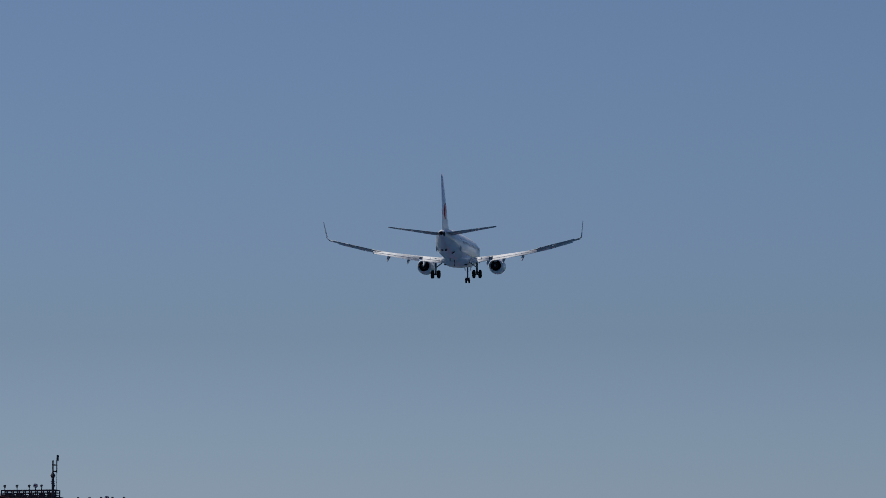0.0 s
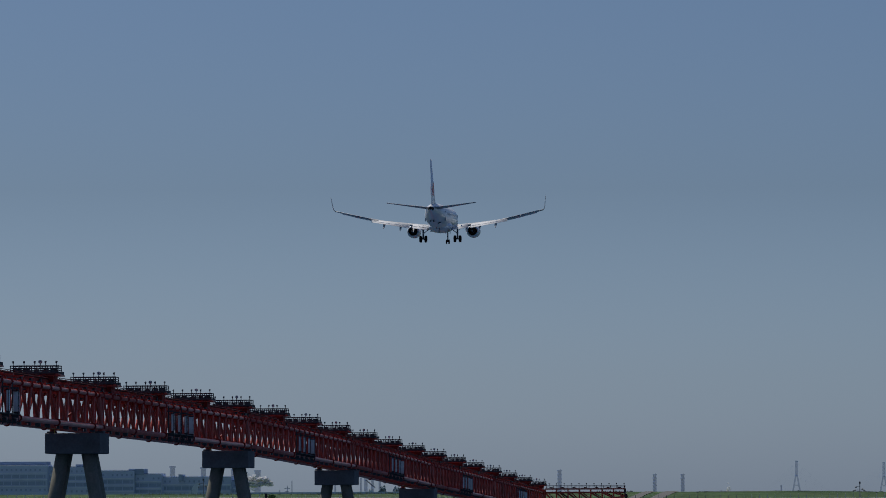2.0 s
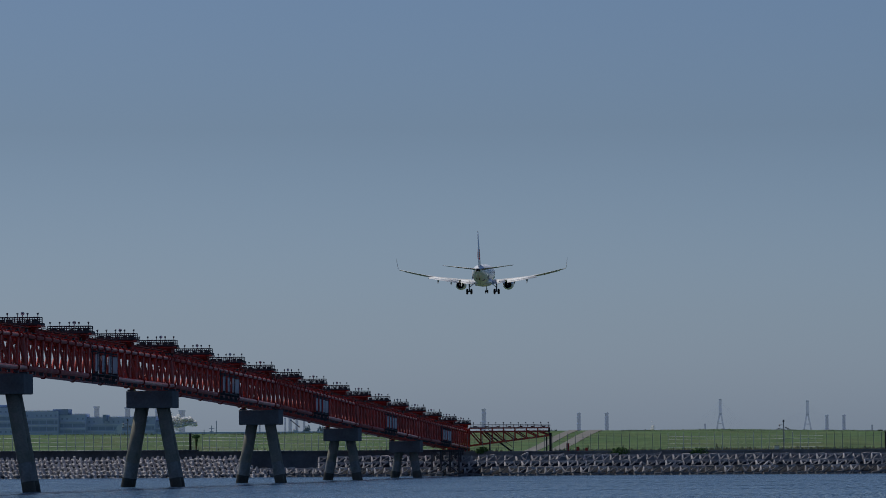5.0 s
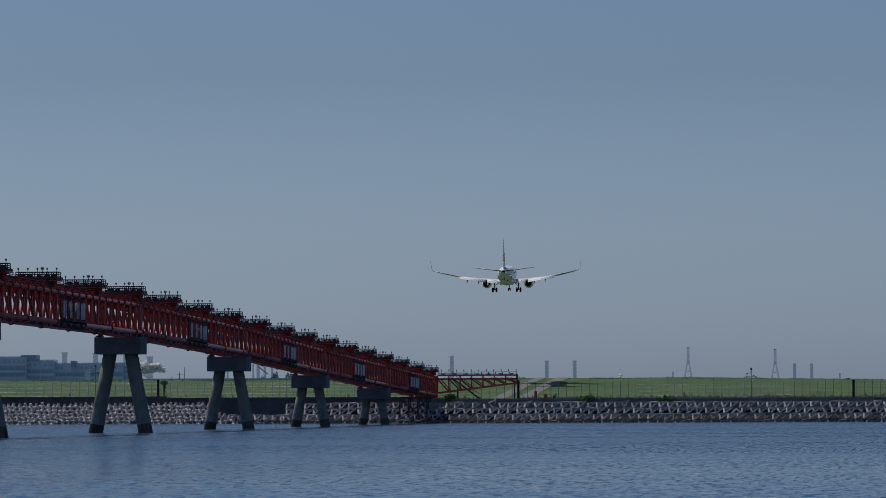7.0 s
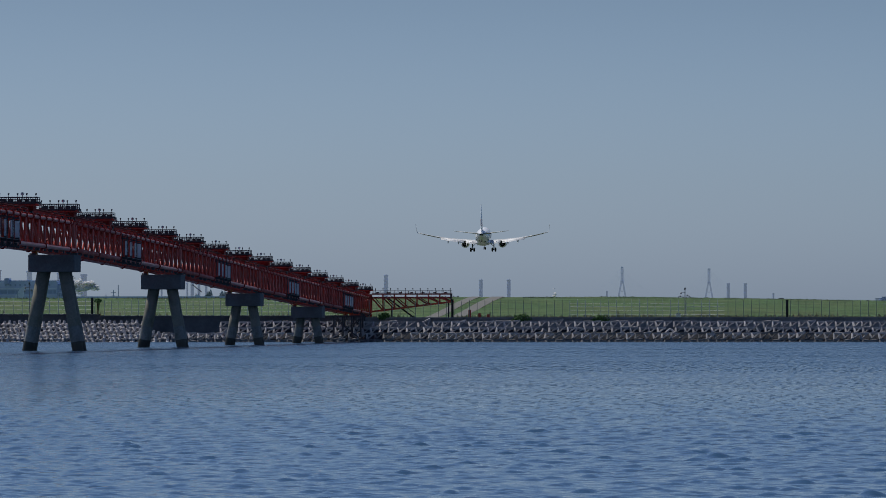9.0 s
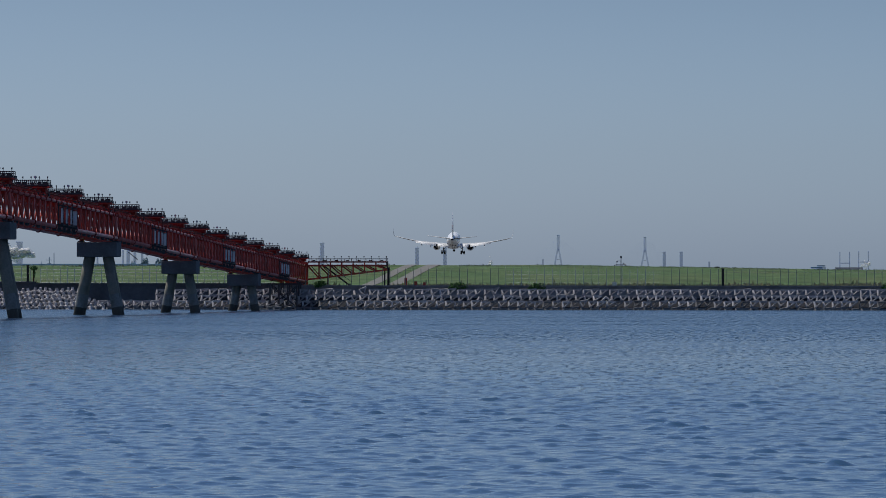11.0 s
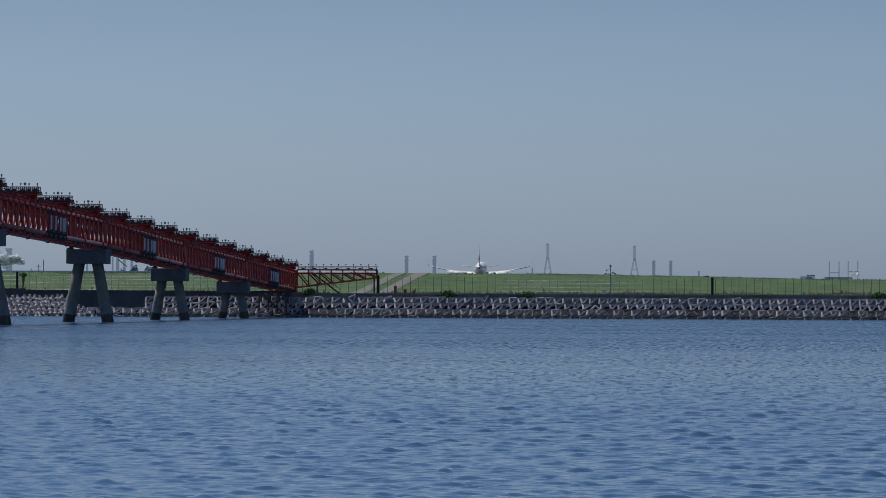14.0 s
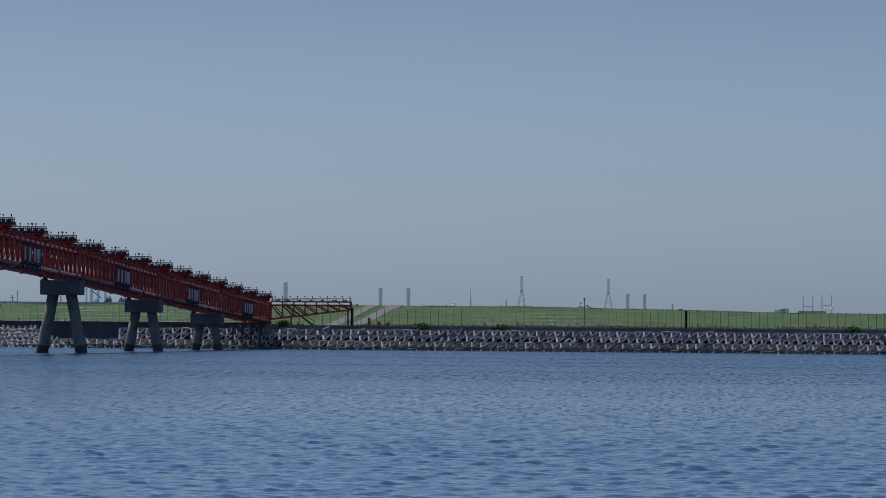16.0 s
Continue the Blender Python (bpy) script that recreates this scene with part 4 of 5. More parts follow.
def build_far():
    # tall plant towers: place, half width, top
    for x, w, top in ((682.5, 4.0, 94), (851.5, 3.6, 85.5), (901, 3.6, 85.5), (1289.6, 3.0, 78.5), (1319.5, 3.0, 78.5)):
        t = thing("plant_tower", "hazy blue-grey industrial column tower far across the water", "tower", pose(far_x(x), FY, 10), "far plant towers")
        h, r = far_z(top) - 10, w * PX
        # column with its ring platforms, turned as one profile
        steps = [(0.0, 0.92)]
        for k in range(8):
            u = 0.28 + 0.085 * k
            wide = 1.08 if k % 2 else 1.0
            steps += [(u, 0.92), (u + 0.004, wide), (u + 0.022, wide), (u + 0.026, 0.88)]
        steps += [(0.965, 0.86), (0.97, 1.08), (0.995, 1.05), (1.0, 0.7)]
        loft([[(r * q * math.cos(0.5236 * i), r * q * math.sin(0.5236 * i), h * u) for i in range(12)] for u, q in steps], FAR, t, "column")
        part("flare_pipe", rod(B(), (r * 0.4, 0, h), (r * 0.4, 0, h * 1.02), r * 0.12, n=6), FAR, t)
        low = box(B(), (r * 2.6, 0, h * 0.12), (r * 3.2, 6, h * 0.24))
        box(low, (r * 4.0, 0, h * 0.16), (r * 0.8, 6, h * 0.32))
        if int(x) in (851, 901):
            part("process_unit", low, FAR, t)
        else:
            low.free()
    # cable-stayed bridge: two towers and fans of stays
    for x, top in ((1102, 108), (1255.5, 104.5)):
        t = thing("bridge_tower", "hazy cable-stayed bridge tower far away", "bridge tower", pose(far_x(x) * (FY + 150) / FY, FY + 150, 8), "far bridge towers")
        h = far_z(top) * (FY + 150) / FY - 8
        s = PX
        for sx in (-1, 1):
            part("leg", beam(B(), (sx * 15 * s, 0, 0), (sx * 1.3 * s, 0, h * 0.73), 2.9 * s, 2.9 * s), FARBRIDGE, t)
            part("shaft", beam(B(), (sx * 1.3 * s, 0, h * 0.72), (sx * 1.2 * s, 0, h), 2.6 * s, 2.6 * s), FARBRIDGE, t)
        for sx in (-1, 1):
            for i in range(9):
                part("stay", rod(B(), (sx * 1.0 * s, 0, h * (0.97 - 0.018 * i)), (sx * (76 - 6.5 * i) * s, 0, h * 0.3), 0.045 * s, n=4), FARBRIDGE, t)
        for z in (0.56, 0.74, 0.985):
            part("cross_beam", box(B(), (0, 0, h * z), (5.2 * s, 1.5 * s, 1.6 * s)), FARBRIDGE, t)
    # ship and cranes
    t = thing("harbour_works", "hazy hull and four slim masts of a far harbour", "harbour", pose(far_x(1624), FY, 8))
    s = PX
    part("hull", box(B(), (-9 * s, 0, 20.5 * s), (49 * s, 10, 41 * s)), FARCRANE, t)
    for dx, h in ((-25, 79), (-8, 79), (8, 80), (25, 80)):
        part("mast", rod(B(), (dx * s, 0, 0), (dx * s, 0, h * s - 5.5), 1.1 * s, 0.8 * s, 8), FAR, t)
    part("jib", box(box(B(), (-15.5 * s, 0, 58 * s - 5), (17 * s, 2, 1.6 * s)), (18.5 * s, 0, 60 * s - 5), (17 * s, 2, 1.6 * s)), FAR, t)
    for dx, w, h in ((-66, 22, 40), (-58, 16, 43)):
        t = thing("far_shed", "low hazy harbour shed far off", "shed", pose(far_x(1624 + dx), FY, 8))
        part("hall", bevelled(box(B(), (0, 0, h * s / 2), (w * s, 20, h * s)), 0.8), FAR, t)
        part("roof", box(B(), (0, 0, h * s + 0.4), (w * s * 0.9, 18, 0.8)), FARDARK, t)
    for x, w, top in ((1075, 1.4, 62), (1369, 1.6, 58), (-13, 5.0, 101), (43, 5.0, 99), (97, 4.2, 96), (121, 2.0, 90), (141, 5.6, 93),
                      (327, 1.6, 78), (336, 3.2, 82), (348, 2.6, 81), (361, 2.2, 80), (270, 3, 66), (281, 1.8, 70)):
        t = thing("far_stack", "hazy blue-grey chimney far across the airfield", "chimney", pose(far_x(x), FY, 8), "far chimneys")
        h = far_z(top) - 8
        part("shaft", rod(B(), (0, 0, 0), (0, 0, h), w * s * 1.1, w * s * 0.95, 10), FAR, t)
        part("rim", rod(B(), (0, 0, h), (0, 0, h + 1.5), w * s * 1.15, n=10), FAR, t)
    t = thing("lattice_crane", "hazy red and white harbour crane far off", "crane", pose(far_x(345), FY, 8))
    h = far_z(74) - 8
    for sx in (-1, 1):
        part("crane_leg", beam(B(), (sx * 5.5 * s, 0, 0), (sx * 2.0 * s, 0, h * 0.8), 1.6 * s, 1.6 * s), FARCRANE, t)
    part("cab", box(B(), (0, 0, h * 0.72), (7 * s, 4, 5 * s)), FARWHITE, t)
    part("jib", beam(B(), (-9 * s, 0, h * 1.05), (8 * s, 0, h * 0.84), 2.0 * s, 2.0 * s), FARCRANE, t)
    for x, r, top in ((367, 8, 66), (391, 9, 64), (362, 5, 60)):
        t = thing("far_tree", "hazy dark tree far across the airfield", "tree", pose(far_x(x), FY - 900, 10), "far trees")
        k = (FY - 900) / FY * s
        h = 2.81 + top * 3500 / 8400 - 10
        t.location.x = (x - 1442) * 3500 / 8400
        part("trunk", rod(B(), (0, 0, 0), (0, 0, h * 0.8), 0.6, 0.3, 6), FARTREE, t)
        part("crown", clump(B(), (0, 0, h * 0.78), (r * k * 0.8, 3, h * 0.24), 160, 0.9, int(x)), FARTREE, t)
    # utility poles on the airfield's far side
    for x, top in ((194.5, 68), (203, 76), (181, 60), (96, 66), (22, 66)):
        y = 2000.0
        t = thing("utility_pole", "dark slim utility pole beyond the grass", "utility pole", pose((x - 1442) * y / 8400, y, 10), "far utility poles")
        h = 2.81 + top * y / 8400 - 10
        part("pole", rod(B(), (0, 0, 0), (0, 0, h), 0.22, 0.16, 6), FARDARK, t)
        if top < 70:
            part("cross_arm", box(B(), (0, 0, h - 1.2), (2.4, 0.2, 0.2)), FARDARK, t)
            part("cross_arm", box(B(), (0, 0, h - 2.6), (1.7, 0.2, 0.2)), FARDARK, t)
    # steam
    for x, top, w, hh, n, mat, nm in ((154, 67, 30, 20, 300, STEAM, "white steam drifting from a far plant"), (988, 54, 3, 8, 26, FARSTEAM, "thin far wisp of white steam"),
                                      (1640, 51, 9, 7, 44, FARSTEAM, "thin white steam over the far harbour")):
        rng = random.Random(int(x))
        bm = B()
        thin = w < 12
        for i in range(n):
            u = rng.random()
            lift = 0.9 * math.sin(u * 3.1) + 0.35 * math.sin(u * 9.0)
            dx = (u - 0.5) * 2 * w * s
            dz = (u * 0.9 if thin else lift * 0.5) * hh * s + rng.gauss(0, 0.4 if thin else 0.14 + 0.2 * (1 - u)) * hh * s
            rr = rng.uniform(0.07, 0.2) * hh * s * (1.3 if thin else 1)
            bmesh.ops.create_icosphere(bm, subdivisions=1, radius=rr, matrix=Matrix.Translation((dx, rng.uniform(-4, 4), dz)) @ Matrix.Diagonal((1.5, 1, 0.8, 1)))
        ob = new("steam_plume", mesh_of(bm, mat, smooth=True))
        ob.location = (far_x(x), FY - 60, far_z(top))
        tagged(ob, nm, "steam", kind="stuff")


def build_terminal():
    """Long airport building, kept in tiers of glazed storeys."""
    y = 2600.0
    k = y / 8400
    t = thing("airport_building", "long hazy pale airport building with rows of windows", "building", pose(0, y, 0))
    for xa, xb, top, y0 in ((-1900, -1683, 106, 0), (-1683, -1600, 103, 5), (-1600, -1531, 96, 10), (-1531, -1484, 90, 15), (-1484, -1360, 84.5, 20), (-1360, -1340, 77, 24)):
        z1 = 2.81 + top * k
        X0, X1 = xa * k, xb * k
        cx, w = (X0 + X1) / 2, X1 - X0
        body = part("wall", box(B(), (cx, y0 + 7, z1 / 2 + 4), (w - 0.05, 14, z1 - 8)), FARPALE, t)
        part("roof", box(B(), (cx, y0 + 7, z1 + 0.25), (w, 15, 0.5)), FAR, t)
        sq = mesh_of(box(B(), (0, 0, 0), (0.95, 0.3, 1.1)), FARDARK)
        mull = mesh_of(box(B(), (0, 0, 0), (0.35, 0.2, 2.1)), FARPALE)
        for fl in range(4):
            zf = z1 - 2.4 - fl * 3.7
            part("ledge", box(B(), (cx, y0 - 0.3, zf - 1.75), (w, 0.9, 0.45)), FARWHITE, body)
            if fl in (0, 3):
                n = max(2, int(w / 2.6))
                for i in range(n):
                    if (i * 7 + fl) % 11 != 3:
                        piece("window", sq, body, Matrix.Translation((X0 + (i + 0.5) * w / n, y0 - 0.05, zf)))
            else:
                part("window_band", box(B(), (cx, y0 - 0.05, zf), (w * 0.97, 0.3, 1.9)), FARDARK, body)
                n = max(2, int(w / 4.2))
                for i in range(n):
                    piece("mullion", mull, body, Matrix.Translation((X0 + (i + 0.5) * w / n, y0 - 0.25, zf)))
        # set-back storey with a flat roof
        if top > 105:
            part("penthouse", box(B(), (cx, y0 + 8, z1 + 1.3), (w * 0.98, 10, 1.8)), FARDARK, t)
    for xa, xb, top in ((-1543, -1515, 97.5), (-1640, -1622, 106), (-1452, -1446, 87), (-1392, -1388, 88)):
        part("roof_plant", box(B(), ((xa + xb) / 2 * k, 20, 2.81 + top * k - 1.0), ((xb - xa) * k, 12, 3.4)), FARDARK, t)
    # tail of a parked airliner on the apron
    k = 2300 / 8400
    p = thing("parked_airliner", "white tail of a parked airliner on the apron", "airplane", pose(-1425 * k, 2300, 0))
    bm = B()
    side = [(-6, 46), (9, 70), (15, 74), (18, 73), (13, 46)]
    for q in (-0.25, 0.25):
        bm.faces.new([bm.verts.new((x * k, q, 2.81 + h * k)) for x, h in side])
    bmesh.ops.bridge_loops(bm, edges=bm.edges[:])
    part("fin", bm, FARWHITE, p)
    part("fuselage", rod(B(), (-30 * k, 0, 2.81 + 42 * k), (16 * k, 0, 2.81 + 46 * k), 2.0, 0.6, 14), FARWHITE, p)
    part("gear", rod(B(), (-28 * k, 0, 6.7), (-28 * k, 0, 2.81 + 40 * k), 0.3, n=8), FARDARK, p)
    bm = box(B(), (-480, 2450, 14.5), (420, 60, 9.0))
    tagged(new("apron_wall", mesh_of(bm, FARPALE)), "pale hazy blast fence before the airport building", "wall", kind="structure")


# ---- the airliner ----
def loft(rings, mat, parent, name, label="", closed_ends=True):
    """A skin over rings of points of equal count."""
    n = len(rings[0])
    v = [tuple(p) for r in rings for p in r]
    f = []
    for j in range(len(rings) - 1):
        for i in range(n):
            a, b = j * n + i, j * n + (i + 1) % n
            f.append((a, b, b + n, a + n))
    if closed_ends:
        f.append(tuple(range(n)))
        f.append(tuple(range((len(rings) - 1) * n, len(rings) * n)))
    bm = B()
    vs = [bm.verts.new(p) for p in v]
    for q in f:
        bm.faces.new([vs[i] for i in q])
    return part(name, bm, mat, parent, label, smooth=True)


def ellipse(y, rx, rz, zc, n=28):
    return [(rx * math.cos(6.28318 * i / n), y, zc + rz * math.sin(6.28318 * i / n)) for i in range(n)]


def foil(x, y_le, chord, z, thick=0.11, twist=0.0, n=9):
    """Closed aerofoil section at span x, leading edge at y_le, chord running aft."""
    pts = []
    up = [(u, thick * (1.48 * math.sqrt(u) - 0.63 * u - 1.76 * u * u + 1.42 * u ** 3 - 0.51 * u ** 4)) for u in [((1 - math.cos(math.pi * i / n)) / 2) for i in range(n + 1)]]
    for u, h in up:
        pts.append((x, y_le - chord * u, z + chord * (h * 1.1) - twist * u * chord))
    for u, h in reversed(up[1:-1]):
        pts.append((x, y_le - chord * u, z - chord * h * 0.8 - twist * u * chord))
    return pts


def build_airliner():
    t = thing("airliner", "white twin-engine airliner landing with gear and flaps down", "airplane")
    st = [(25.3, 0.06, 0.06, -0.75), (25.0, 0.5, 0.45, -0.72), (24.2, 1.0, 0.95, -0.6), (23.0, 1.42, 1.45, -0.4), (21.5, 1.7, 1.82, -0.15), (19.5, 1.87, 1.98, -0.02),
          (17, 1.88, 2.0, 0), (8, 1.88, 2.0, 0), (-1, 1.88, 2.0, 0), (-3.5, 1.82, 1.9, 0.08), (-6, 1.62, 1.62, 0.3), (-8.5, 1.3, 1.28, 0.52), (-10.5, 0.95, 0.98, 0.7), (-12.3, 0.58, 0.66, 0.85), (-13.6, 0.36, 0.42, 0.92), (-14.2, 0.24, 0.3, 0.95)]
    loft([ellipse(*s) for s in st], WHITE, t, "fuselage")
    part("tail_exhaust", rod(B(), (0, -14.4, 0.96), (0, -13.2, 0.9), 0.22, 0.47, 16), HOLE, t, "dark tail cone exhaust")
    loft([ellipse(y, rx, rz, zc, 20) for y, rx, rz, zc in ((14, 0.6, 0.3, -1.75), (12, 1.7, 0.8, -1.68), (8, 2.05, 1.0, -1.66), (4, 1.95, 0.95, -1.64), (1.5, 1.2, 0.6, -1.6), (0, 0.4, 0.25, -1.6))], WHITE, t, "belly_fairing")
    for sx in (-1, 1):
        def zw(x):
            return -1.6 + (x - 1.6) * 0.108 + max(0, x - 7) ** 2 * 0.009

        secs = [(1.2, 12.3, 7.3), (2.2, 11.4, 6.7), (5.6, 9.6, 4.75), (9.5, 7.6, 3.6), (13.5, 5.55, 2.45), (17.25, 3.7, 1.6)]
        wing = loft([foil(sx * x, yl, c * (0.84 if x < 11.6 else 0.97), zw(x) - max(0, x - 8) * 0.008, 0.12 if x < 4 else 0.125, -0.004 * max(0, x - 6)) for x, yl, c in secs], WINGGREY, t, "wing")
        # winglet: curls up and out
        wl = []
        for i in range(7):
            u = i / 6
            ang = radians(8 + 74 * min(1, u * 3))
            if i == 0:
                px, pz = 17.25, zw(17.25) - 0.074
            else:
                px, pz = px + math.cos(ang) * 0.43, pz + math.sin(ang) * 0.43
            ch = 1.55 - 0.95 * u
            yl = 3.7 - 2.3 * u
            pts = foil(0, yl, ch, 0, 0.09, 0, 6)
            wl.append([(sx * (px - (q[2]) * math.sin(ang)), q[1], pz + q[2] * math.cos(ang)) for q in pts])
        loft(wl, WINGGREY, wing, "winglet")
        # slats, drooped forward of the leading edge
        for xa, xb in ((2.6, 4.2), (5.6, 9.0), (9.1, 12.6), (12.7, 16.2)):
            def le(x):
                return lerp(x, [(a, b) for a, b, _ in secs])
            loft([foil(sx * xx, le(xx) + 0.35, 0.75, zw(xx) - 0.2, 0.16, -0.25, 6) for xx in (xa, xb)], FLAP, wing, "slat")
        # double flaps lowered behind the wing
        for xa, xb in ((1.95, 4.6), (5.1, 11.3)):
            def te(x):
                return lerp(x, [(a, b - 0.84 * c) for a, b, c in secs])
            ca, cb = lerp(xa, [(1.2, 1.15), (11.6, 0.68)]), lerp(xb, [(1.2, 1.15), (11.6, 0.68)])
            loft([foil(sx * xx, te(xx) + 0.25, c, zw(xx) + (0.14 if xa < 4 else 0.04), 0.12, 0.36, 7) for xx, c in ((xa, ca), (xb, cb))], FLAP, wing, "flap", "white lowered wing flap")
            loft([foil(sx * xx, te(xx) + 0.22 - c * 0.92, c * 0.45, zw(xx) + (0.10 if xa < 4 else 0.0) - c * 0.34, 0.12, 0.7, 6) for xx, c in ((xa, ca), (xb, cb))], FLAP, wing, "rear_flap", "white lowered wing flap")
        for x in (4.4, 6.6, 9.3):
            y0 = lerp(x, [(a, b - 0.84 * c) for a, b, c in secs])
            rings = []
            for u, r in ((0, 0.04), (0.15, 0.2), (0.4, 0.3), (0.7, 0.25), (0.9, 0.12), (1.0, 0.03)):
                yy = y0 + 1.9 - 3.6 * u
                zz = zw(x) - 0.45 - max(0, u - 0.45) * 1.5
                rings.append([(sx * x + r * 0.62 * math.cos(a * 0.785), yy, zz + r * math.sin(a * 0.785)) for a in range(8)])
            loft(rings, WINGGREY, wing, "flap_fairing")
        loft([foil(sx * xx, lerp(xx, [(a, b - 0.97 * c) for a, b, c in secs]) + 0.35, 0.95, zw(xx) - max(0, xx - 8) * 0.008 + 0.09, 0.13, -0.05, 6) for xx in (11.45, 16.6)], WINGGREY, wing, "aileron")
        # tailplane
        loft([foil(sx * x, yl, c, 0.9 + (x - 0.3) * 0.135, 0.09, -0.05) for x, yl, c in ((0.3, -8.3, 4.2), (3.5, -10.1, 2.9), (7.27, -12.2, 1.3))], WINGGREY, t, "stabilizer")
        # engine
        ex, ez = sx * 5.0, -2.25
        prof = [(14.60, 0.86), (14.75, 0.93), (14.50, 1.04), (13.40, 1.13), (12.00, 1.1), (10.80, 0.96), (10.30, 0.86), (10.30, 0.74), (11.40, 0.74)]
        rings = [[(ex + r * 1.02 * math.cos(6.28318 * i / 24), y, ez + r * 0.98 * math.sin(6.28318 * i / 24)) for i in range(24)] for y, r in prof]
        eng = loft(rings, WHITE, t, "engine_nacelle", "", False)
        # solid black plug paints the shade inside the hollow nacelle
        part("fan_duct", rod(B(), (ex, 11.30, ez), (ex, 14.00, ez), 0.74, n=24), HOLE, eng, "black plug painted as the shaded exhaust opening")
        part("core_nozzle", rod(B(), (ex, 9.50, ez), (ex, 11.40, ez), 0.36, 0.5, 18), HOLE, eng)
        part("exhaust_plug", rod(B(), (ex, 8.80, ez), (ex, 9.80, ez), 0.05, 0.26, 12), STRUT, eng)
        part("inlet_lip", rod(B(), (ex, 14.55, ez), (ex, 14.78, ez), 0.99, 0.9, 24), LIPMETAL, eng)
        bm = B()
        beam(bm, (ex, 12.8, ez + 0.95), (ex, 9.4, -1.5), 0.32, 0.6)
        part("pylon", bm, WINGGREY, eng)
        # main gear
        g = part("main_gear", rod(B(), (sx * 2.86, 5.6, -1.4), (sx * 2.86, 5.6, -3.75), 0.15, n=10), STRUT, t)
        part("drag_brace", rod(B(), (sx * 1.7, 5.6, -1.9), (sx * 2.8, 5.6, -2.7), 0.07, n=6), STRUT, g)
        part("axle", rod(B(), (sx * 2.86 - 0.6, 5.6, -3.65), (sx * 2.86 + 0.6, 5.6, -3.65), 0.09, n=8), STRUT, g)
        part("torque_link", box(B(), (sx * 2.86, 5.35, -3.0), (0.16, 0.3, 0.6)), STRUT, g)
        part("gear_door", box(B(), (sx * 3.35, 5.7, -1.75), (0.05, 1.2, 0.9), Matrix.Rotation(sx * 0.5, 4, "Y")), WHITE, g)
        for dx in (-0.43, 0.43):
            c = sx * 2.86 + dx
            bm = B()
            for a, b, r in ((-0.22, -0.13, 0.46), (-0.15, 0.15, 0.57), (0.13, 0.22, 0.46)):
                rod(bm, (c + a, 5.6, -3.65), (c + b, 5.6, -3.65), r, n=22)
            w = part("wheel", bm, TYRE, g)
            part("hub", rod(B(), (c - 0.22, 5.6, -3.65), (c + 0.22, 5.6, -3.65), 0.2, n=12), STRUT, w)
    # nose gear
    g = part("nose_gear", rod(B(), (0, 21.2, -1.6), (0, 21.2, -3.85), 0.11, n=8), STRUT, t)
    part("axle", rod(B(), (-0.3, 21.2, -3.8), (0.3, 21.2, -3.8), 0.06, n=8), STRUT, g)
    for dx in (-0.22, 0.22):
        part("wheel", rod(B(), (dx - 0.1, 21.2, -3.8), (dx + 0.1, 21.2, -3.8), 0.38, n=18), TYRE, g)
    for sx in (-1, 1):
        part("gear_door", box(B(), (sx * 0.42, 21.6, -2.05), (0.04, 1.3, 0.7), Matrix.Rotation(sx * 0.2, 4, "Y")), WHITE, g)
    part("landing_light", rod(B(), (0, 21.3, -2.5), (0, 21.45, -2.5), 0.12, n=10), LAMPGLASS, g)
    # fin with a dorsal fillet
    def fin_sec(z, yl, c, th):
        return [(p[2], p[1], z) for p in foil(0, yl, c, 0, th)]
    fin = loft([fin_sec(z, yl, c, th) for z, yl, c, th in ((1.1, -1.5, 10.8, 0.035), (1.9, -5.2, 7.4, 0.06), (2.9, -7.0, 5.6, 0.085), (8.95, -12.3, 1.9, 0.085))], WHITE, t, "fin")
    for sx in (-1, 1):
        part("tail_emblem", rod(B(), (sx * 0.13, -10.4, 4.1), (0.225 if sx > 0 else -0.175, -10.4, 4.1), 1.1, n=28), CRIMSON, fin, "crimson round emblem")
    # belly details
    part("outflow_valve", rod(B(), (-0.55, -7.4, -1.0), (-0.52, -7.2, -0.7), 0.16, n=10), DARK, t)
    part("service_panel", box(B(), (0.75, -5.6, -1.2), (0.5, 0.5, 0.12), Matrix.Rotation(-0.5, 4, "Y") @ Matrix.Rotation(0.25, 4, "X")), DARKGREY, t)
    part("tail_skid", beam(B(), (0, -7.4, -0.98), (0, -8.6, -1.05), 0.18, 0.22), DARKGREY, t)
    part("drain_mast", box(B(), (0.3, 0.4, -2.15), (0.08, 0.4, 0.4)), DARK, t)
    # solid dark discs stand in for the shade of the open wheel wells
    part("wheel_well", rod(B(), (-1.0, 4.9, -2.42), (-1.0, 4.9, -2.3), 0.62, n=16), DARK, t, "dark disc for the shaded main wheel well")
    part("wheel_well", rod(B(), (1.0, 4.9, -2.42), (1.0, 4.9, -2.3), 0.62, n=16), DARK, t, "dark disc for the shaded main wheel well")
    part("blade_antenna", box(box(B(), (0, 3, -2.5), (0.06, 0.6, 0.35)), (0, -2.5, -2.0), (0.06, 0.5, 0.3)), DARK, t)
    part("beacon", rod(B(), (0, 9, -2.5), (0, 9, -2.38), 0.12, n=10), REDBOX, t)
    # cabin windows and doors
    win = mesh_of(box(B(), (0, 0, 0), (0.02, 0.24, 0.34)), CABIN)
    for sx in (-1, 1):
        for i in range(44):
            piece("cabin_window", win, t, Matrix.Translation((sx * 1.855, 19.5 - i * 0.51, 0.35)))
        for y in (20.8, -4.2):
            part("door", box(B(), (sx * 1.66, y, -0.1), (0.1, 0.86, 1.7)), WINGGREY, t)
    return t


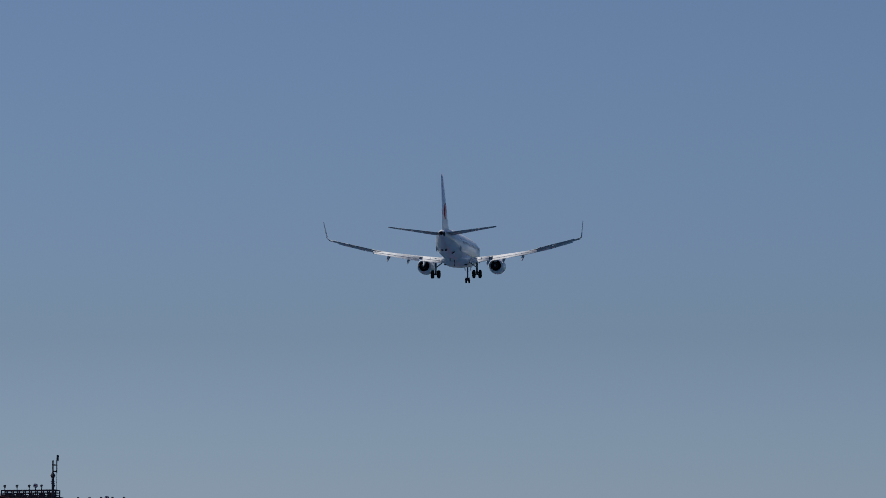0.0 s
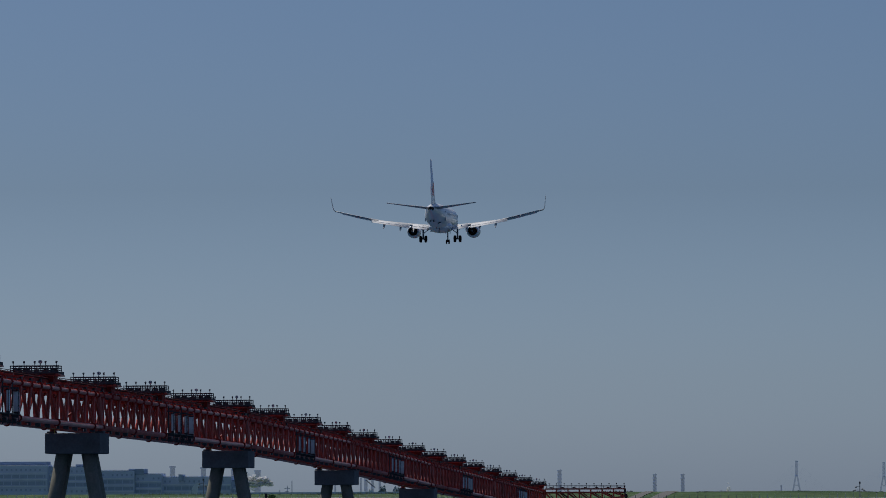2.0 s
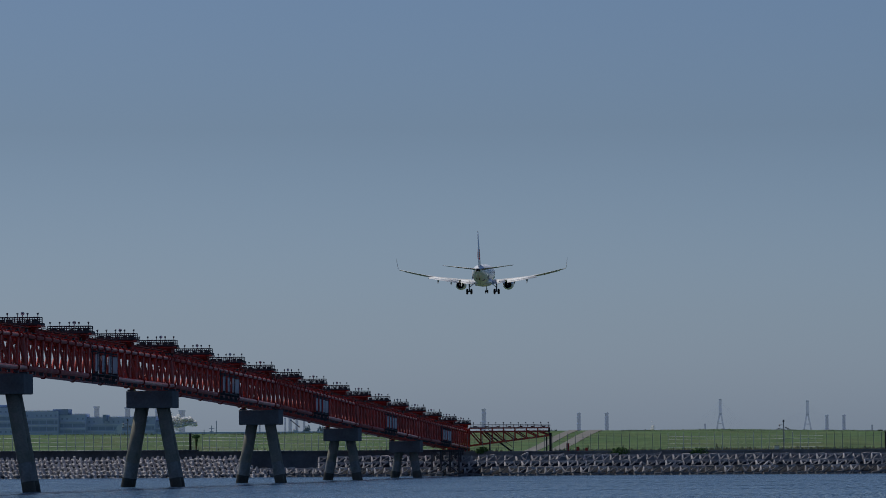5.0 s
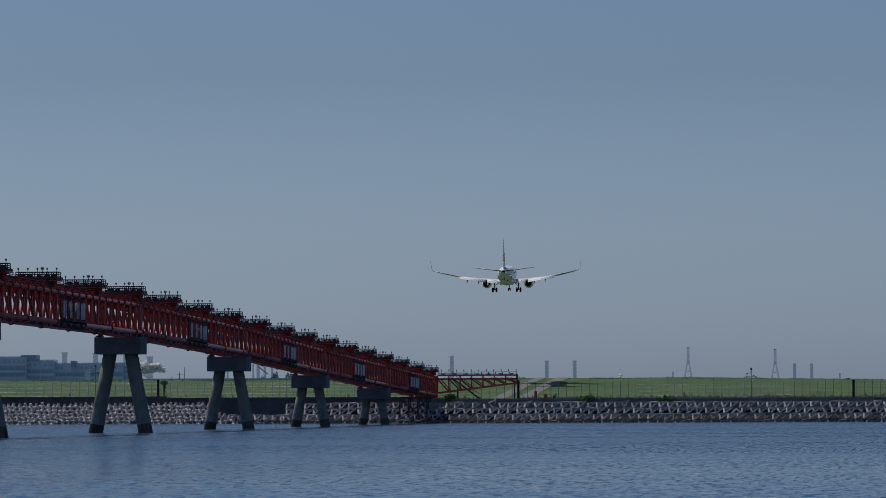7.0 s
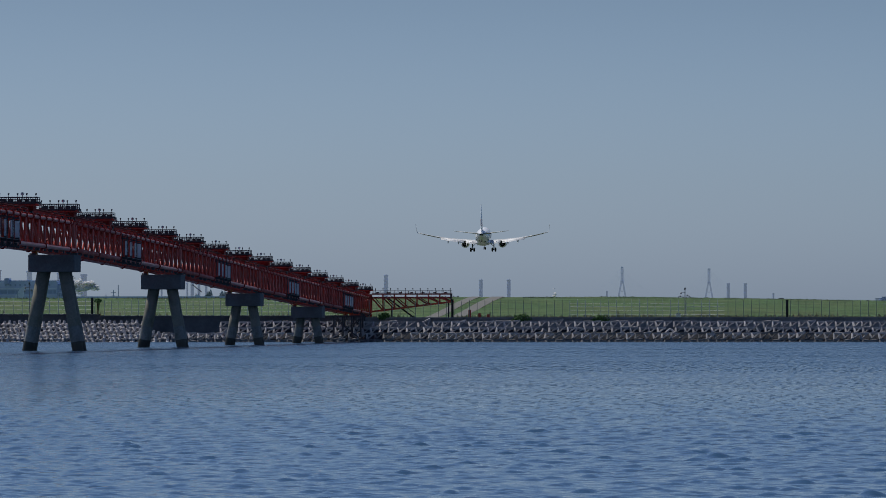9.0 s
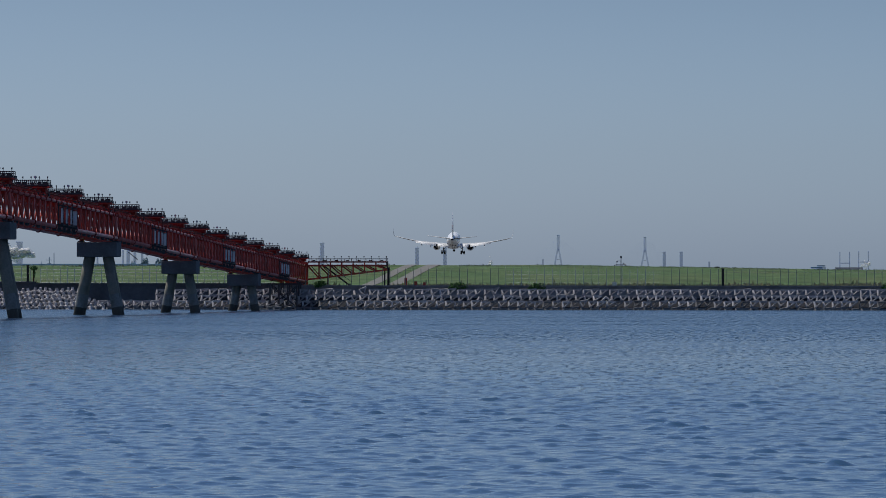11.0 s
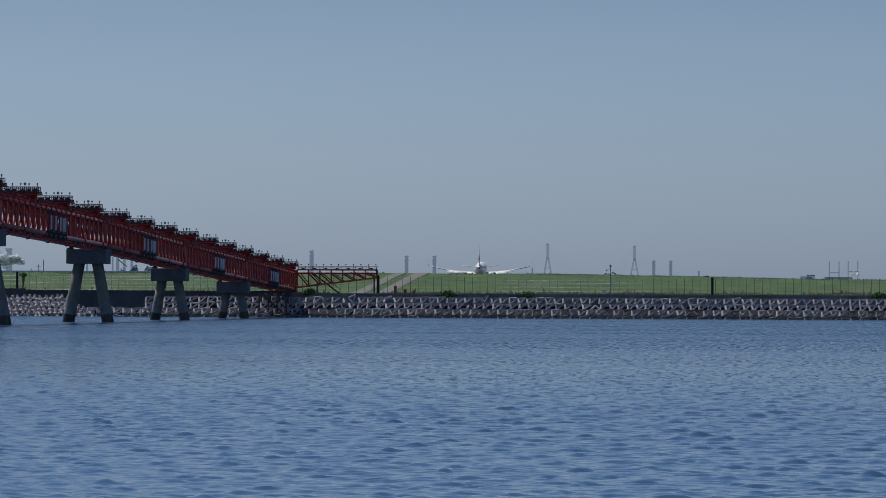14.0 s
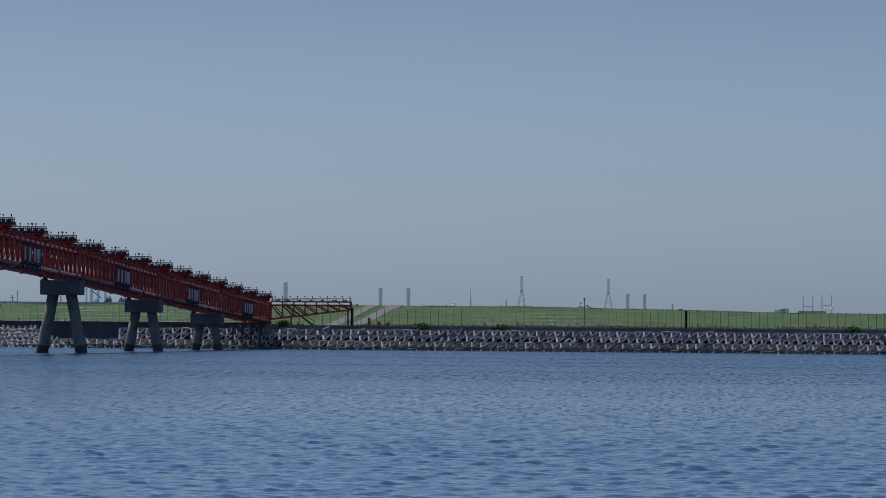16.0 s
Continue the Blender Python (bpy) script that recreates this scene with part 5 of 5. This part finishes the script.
build_land()
build_revetment()
build_fences()
build_bushes()
build_pier_supports()
build_spans()
build_light_bars()
build_crossbar()
build_mast()
build_airfield()
build_far()
build_terminal()
WATER_OB = build_water()
PLANE = build_airliner()

# seconds, tail end's x, y, z, nose up, bank (right wing down), heading left of the runway (degrees)
FLIGHT = [
    (0.0, -90.95, 639, 62.3, 2.1, 0.3, 2.1), (0.5, -91.0, 674, 60.15, 2.1, 0.3, 2.1), (1.0, -91.3, 709, 58.6, 2.1, 0.3, 1.9), (1.5, -91.35, 744, 56.9, 2.1, 0.2, 1.9),
    (2.0, -91.25, 779, 54.9, 2.2, 0.0, 2.0), (2.5, -91.25, 814, 52.9, 2.3, 0.2, 2.1), (3.0, -90.95, 849, 51.0, 2.4, 0.2, 2.1), (3.5, -90.75, 884, 49.2, 2.4, 0.2, 2.2),
    (4.7, -90.3, 968, 44.5, 2.4, 0.0, 2.2), (5.8, -89.6, 1045, 39.55, 2.5, 0.0, 2.2), (6.0, -89.7, 1059, 39.1, 2.5, 0.0, 2.2), (7.0, -89.3, 1129, 35.6, 2.3, -0.3, 2.2), (8.0, -88.75, 1199, 31.85, 2.3, -2.2, 2.2),
    (8.5, -88.75, 1234, 29.85, 2.4, 0.0, 2.3), (9.0, -88.75, 1269, 27.8, 2.7, -0.3, 2.4), (10.0, -88.55, 1340, 24.0, 1.9, 2.1, 2.4), (11.2, -88.7, 1432, 18.8, 3.2, 0.6, 2.6), (12.5, -89.2, 1530, 15.4, 4.0, -0.2, 2.5),
    (13.0, -89.3, 1562, 15.5, 3.4, -0.2, 2.3), (13.5, -89.2, 1595, 15.45, 2.9, -0.2, 2.0), (14.0, -89.1, 1627, 15.27, 2.4, -0.3, 1.6), (14.5, -89.2, 1659, 14.95, 2.0, 0.0, 1.2),
    (15.0, -88.65, 1690, 14.5, 1.7, 0.0, 0.8), (15.5, -88.9, 1721, 13.5, 1.4, 0.0, 0.5), (16.0, -89.5, 1750, 12.7, 1.2, 0.0, 0.4),
]


def motions():
    tail = Vector((0.4, -14.2, 0.95))
    rows = []
    for t, x, y, z, up, bank, left in FLIGHT:
        m = Matrix.Rotation(radians(left), 4, "Z") @ Matrix.Rotation(radians(up), 4, "X") @ Matrix.Rotation(radians(bank), 4, "Y")
        rows.append((t, Matrix.Translation(EYE + (Vector((x, y, z)) - EYE) * 0.98 - m.to_3x3() @ tail) @ m))
    walk(PLANE, rows)
    # the wave field drifts slowly with the breeze
    walk(WATER_OB, [(t, Matrix.Translation((0.25 * t, -0.2 * t, 0))) for t in (0.0, 4.0, 8.0, 12.0, 16.0)])


motions()
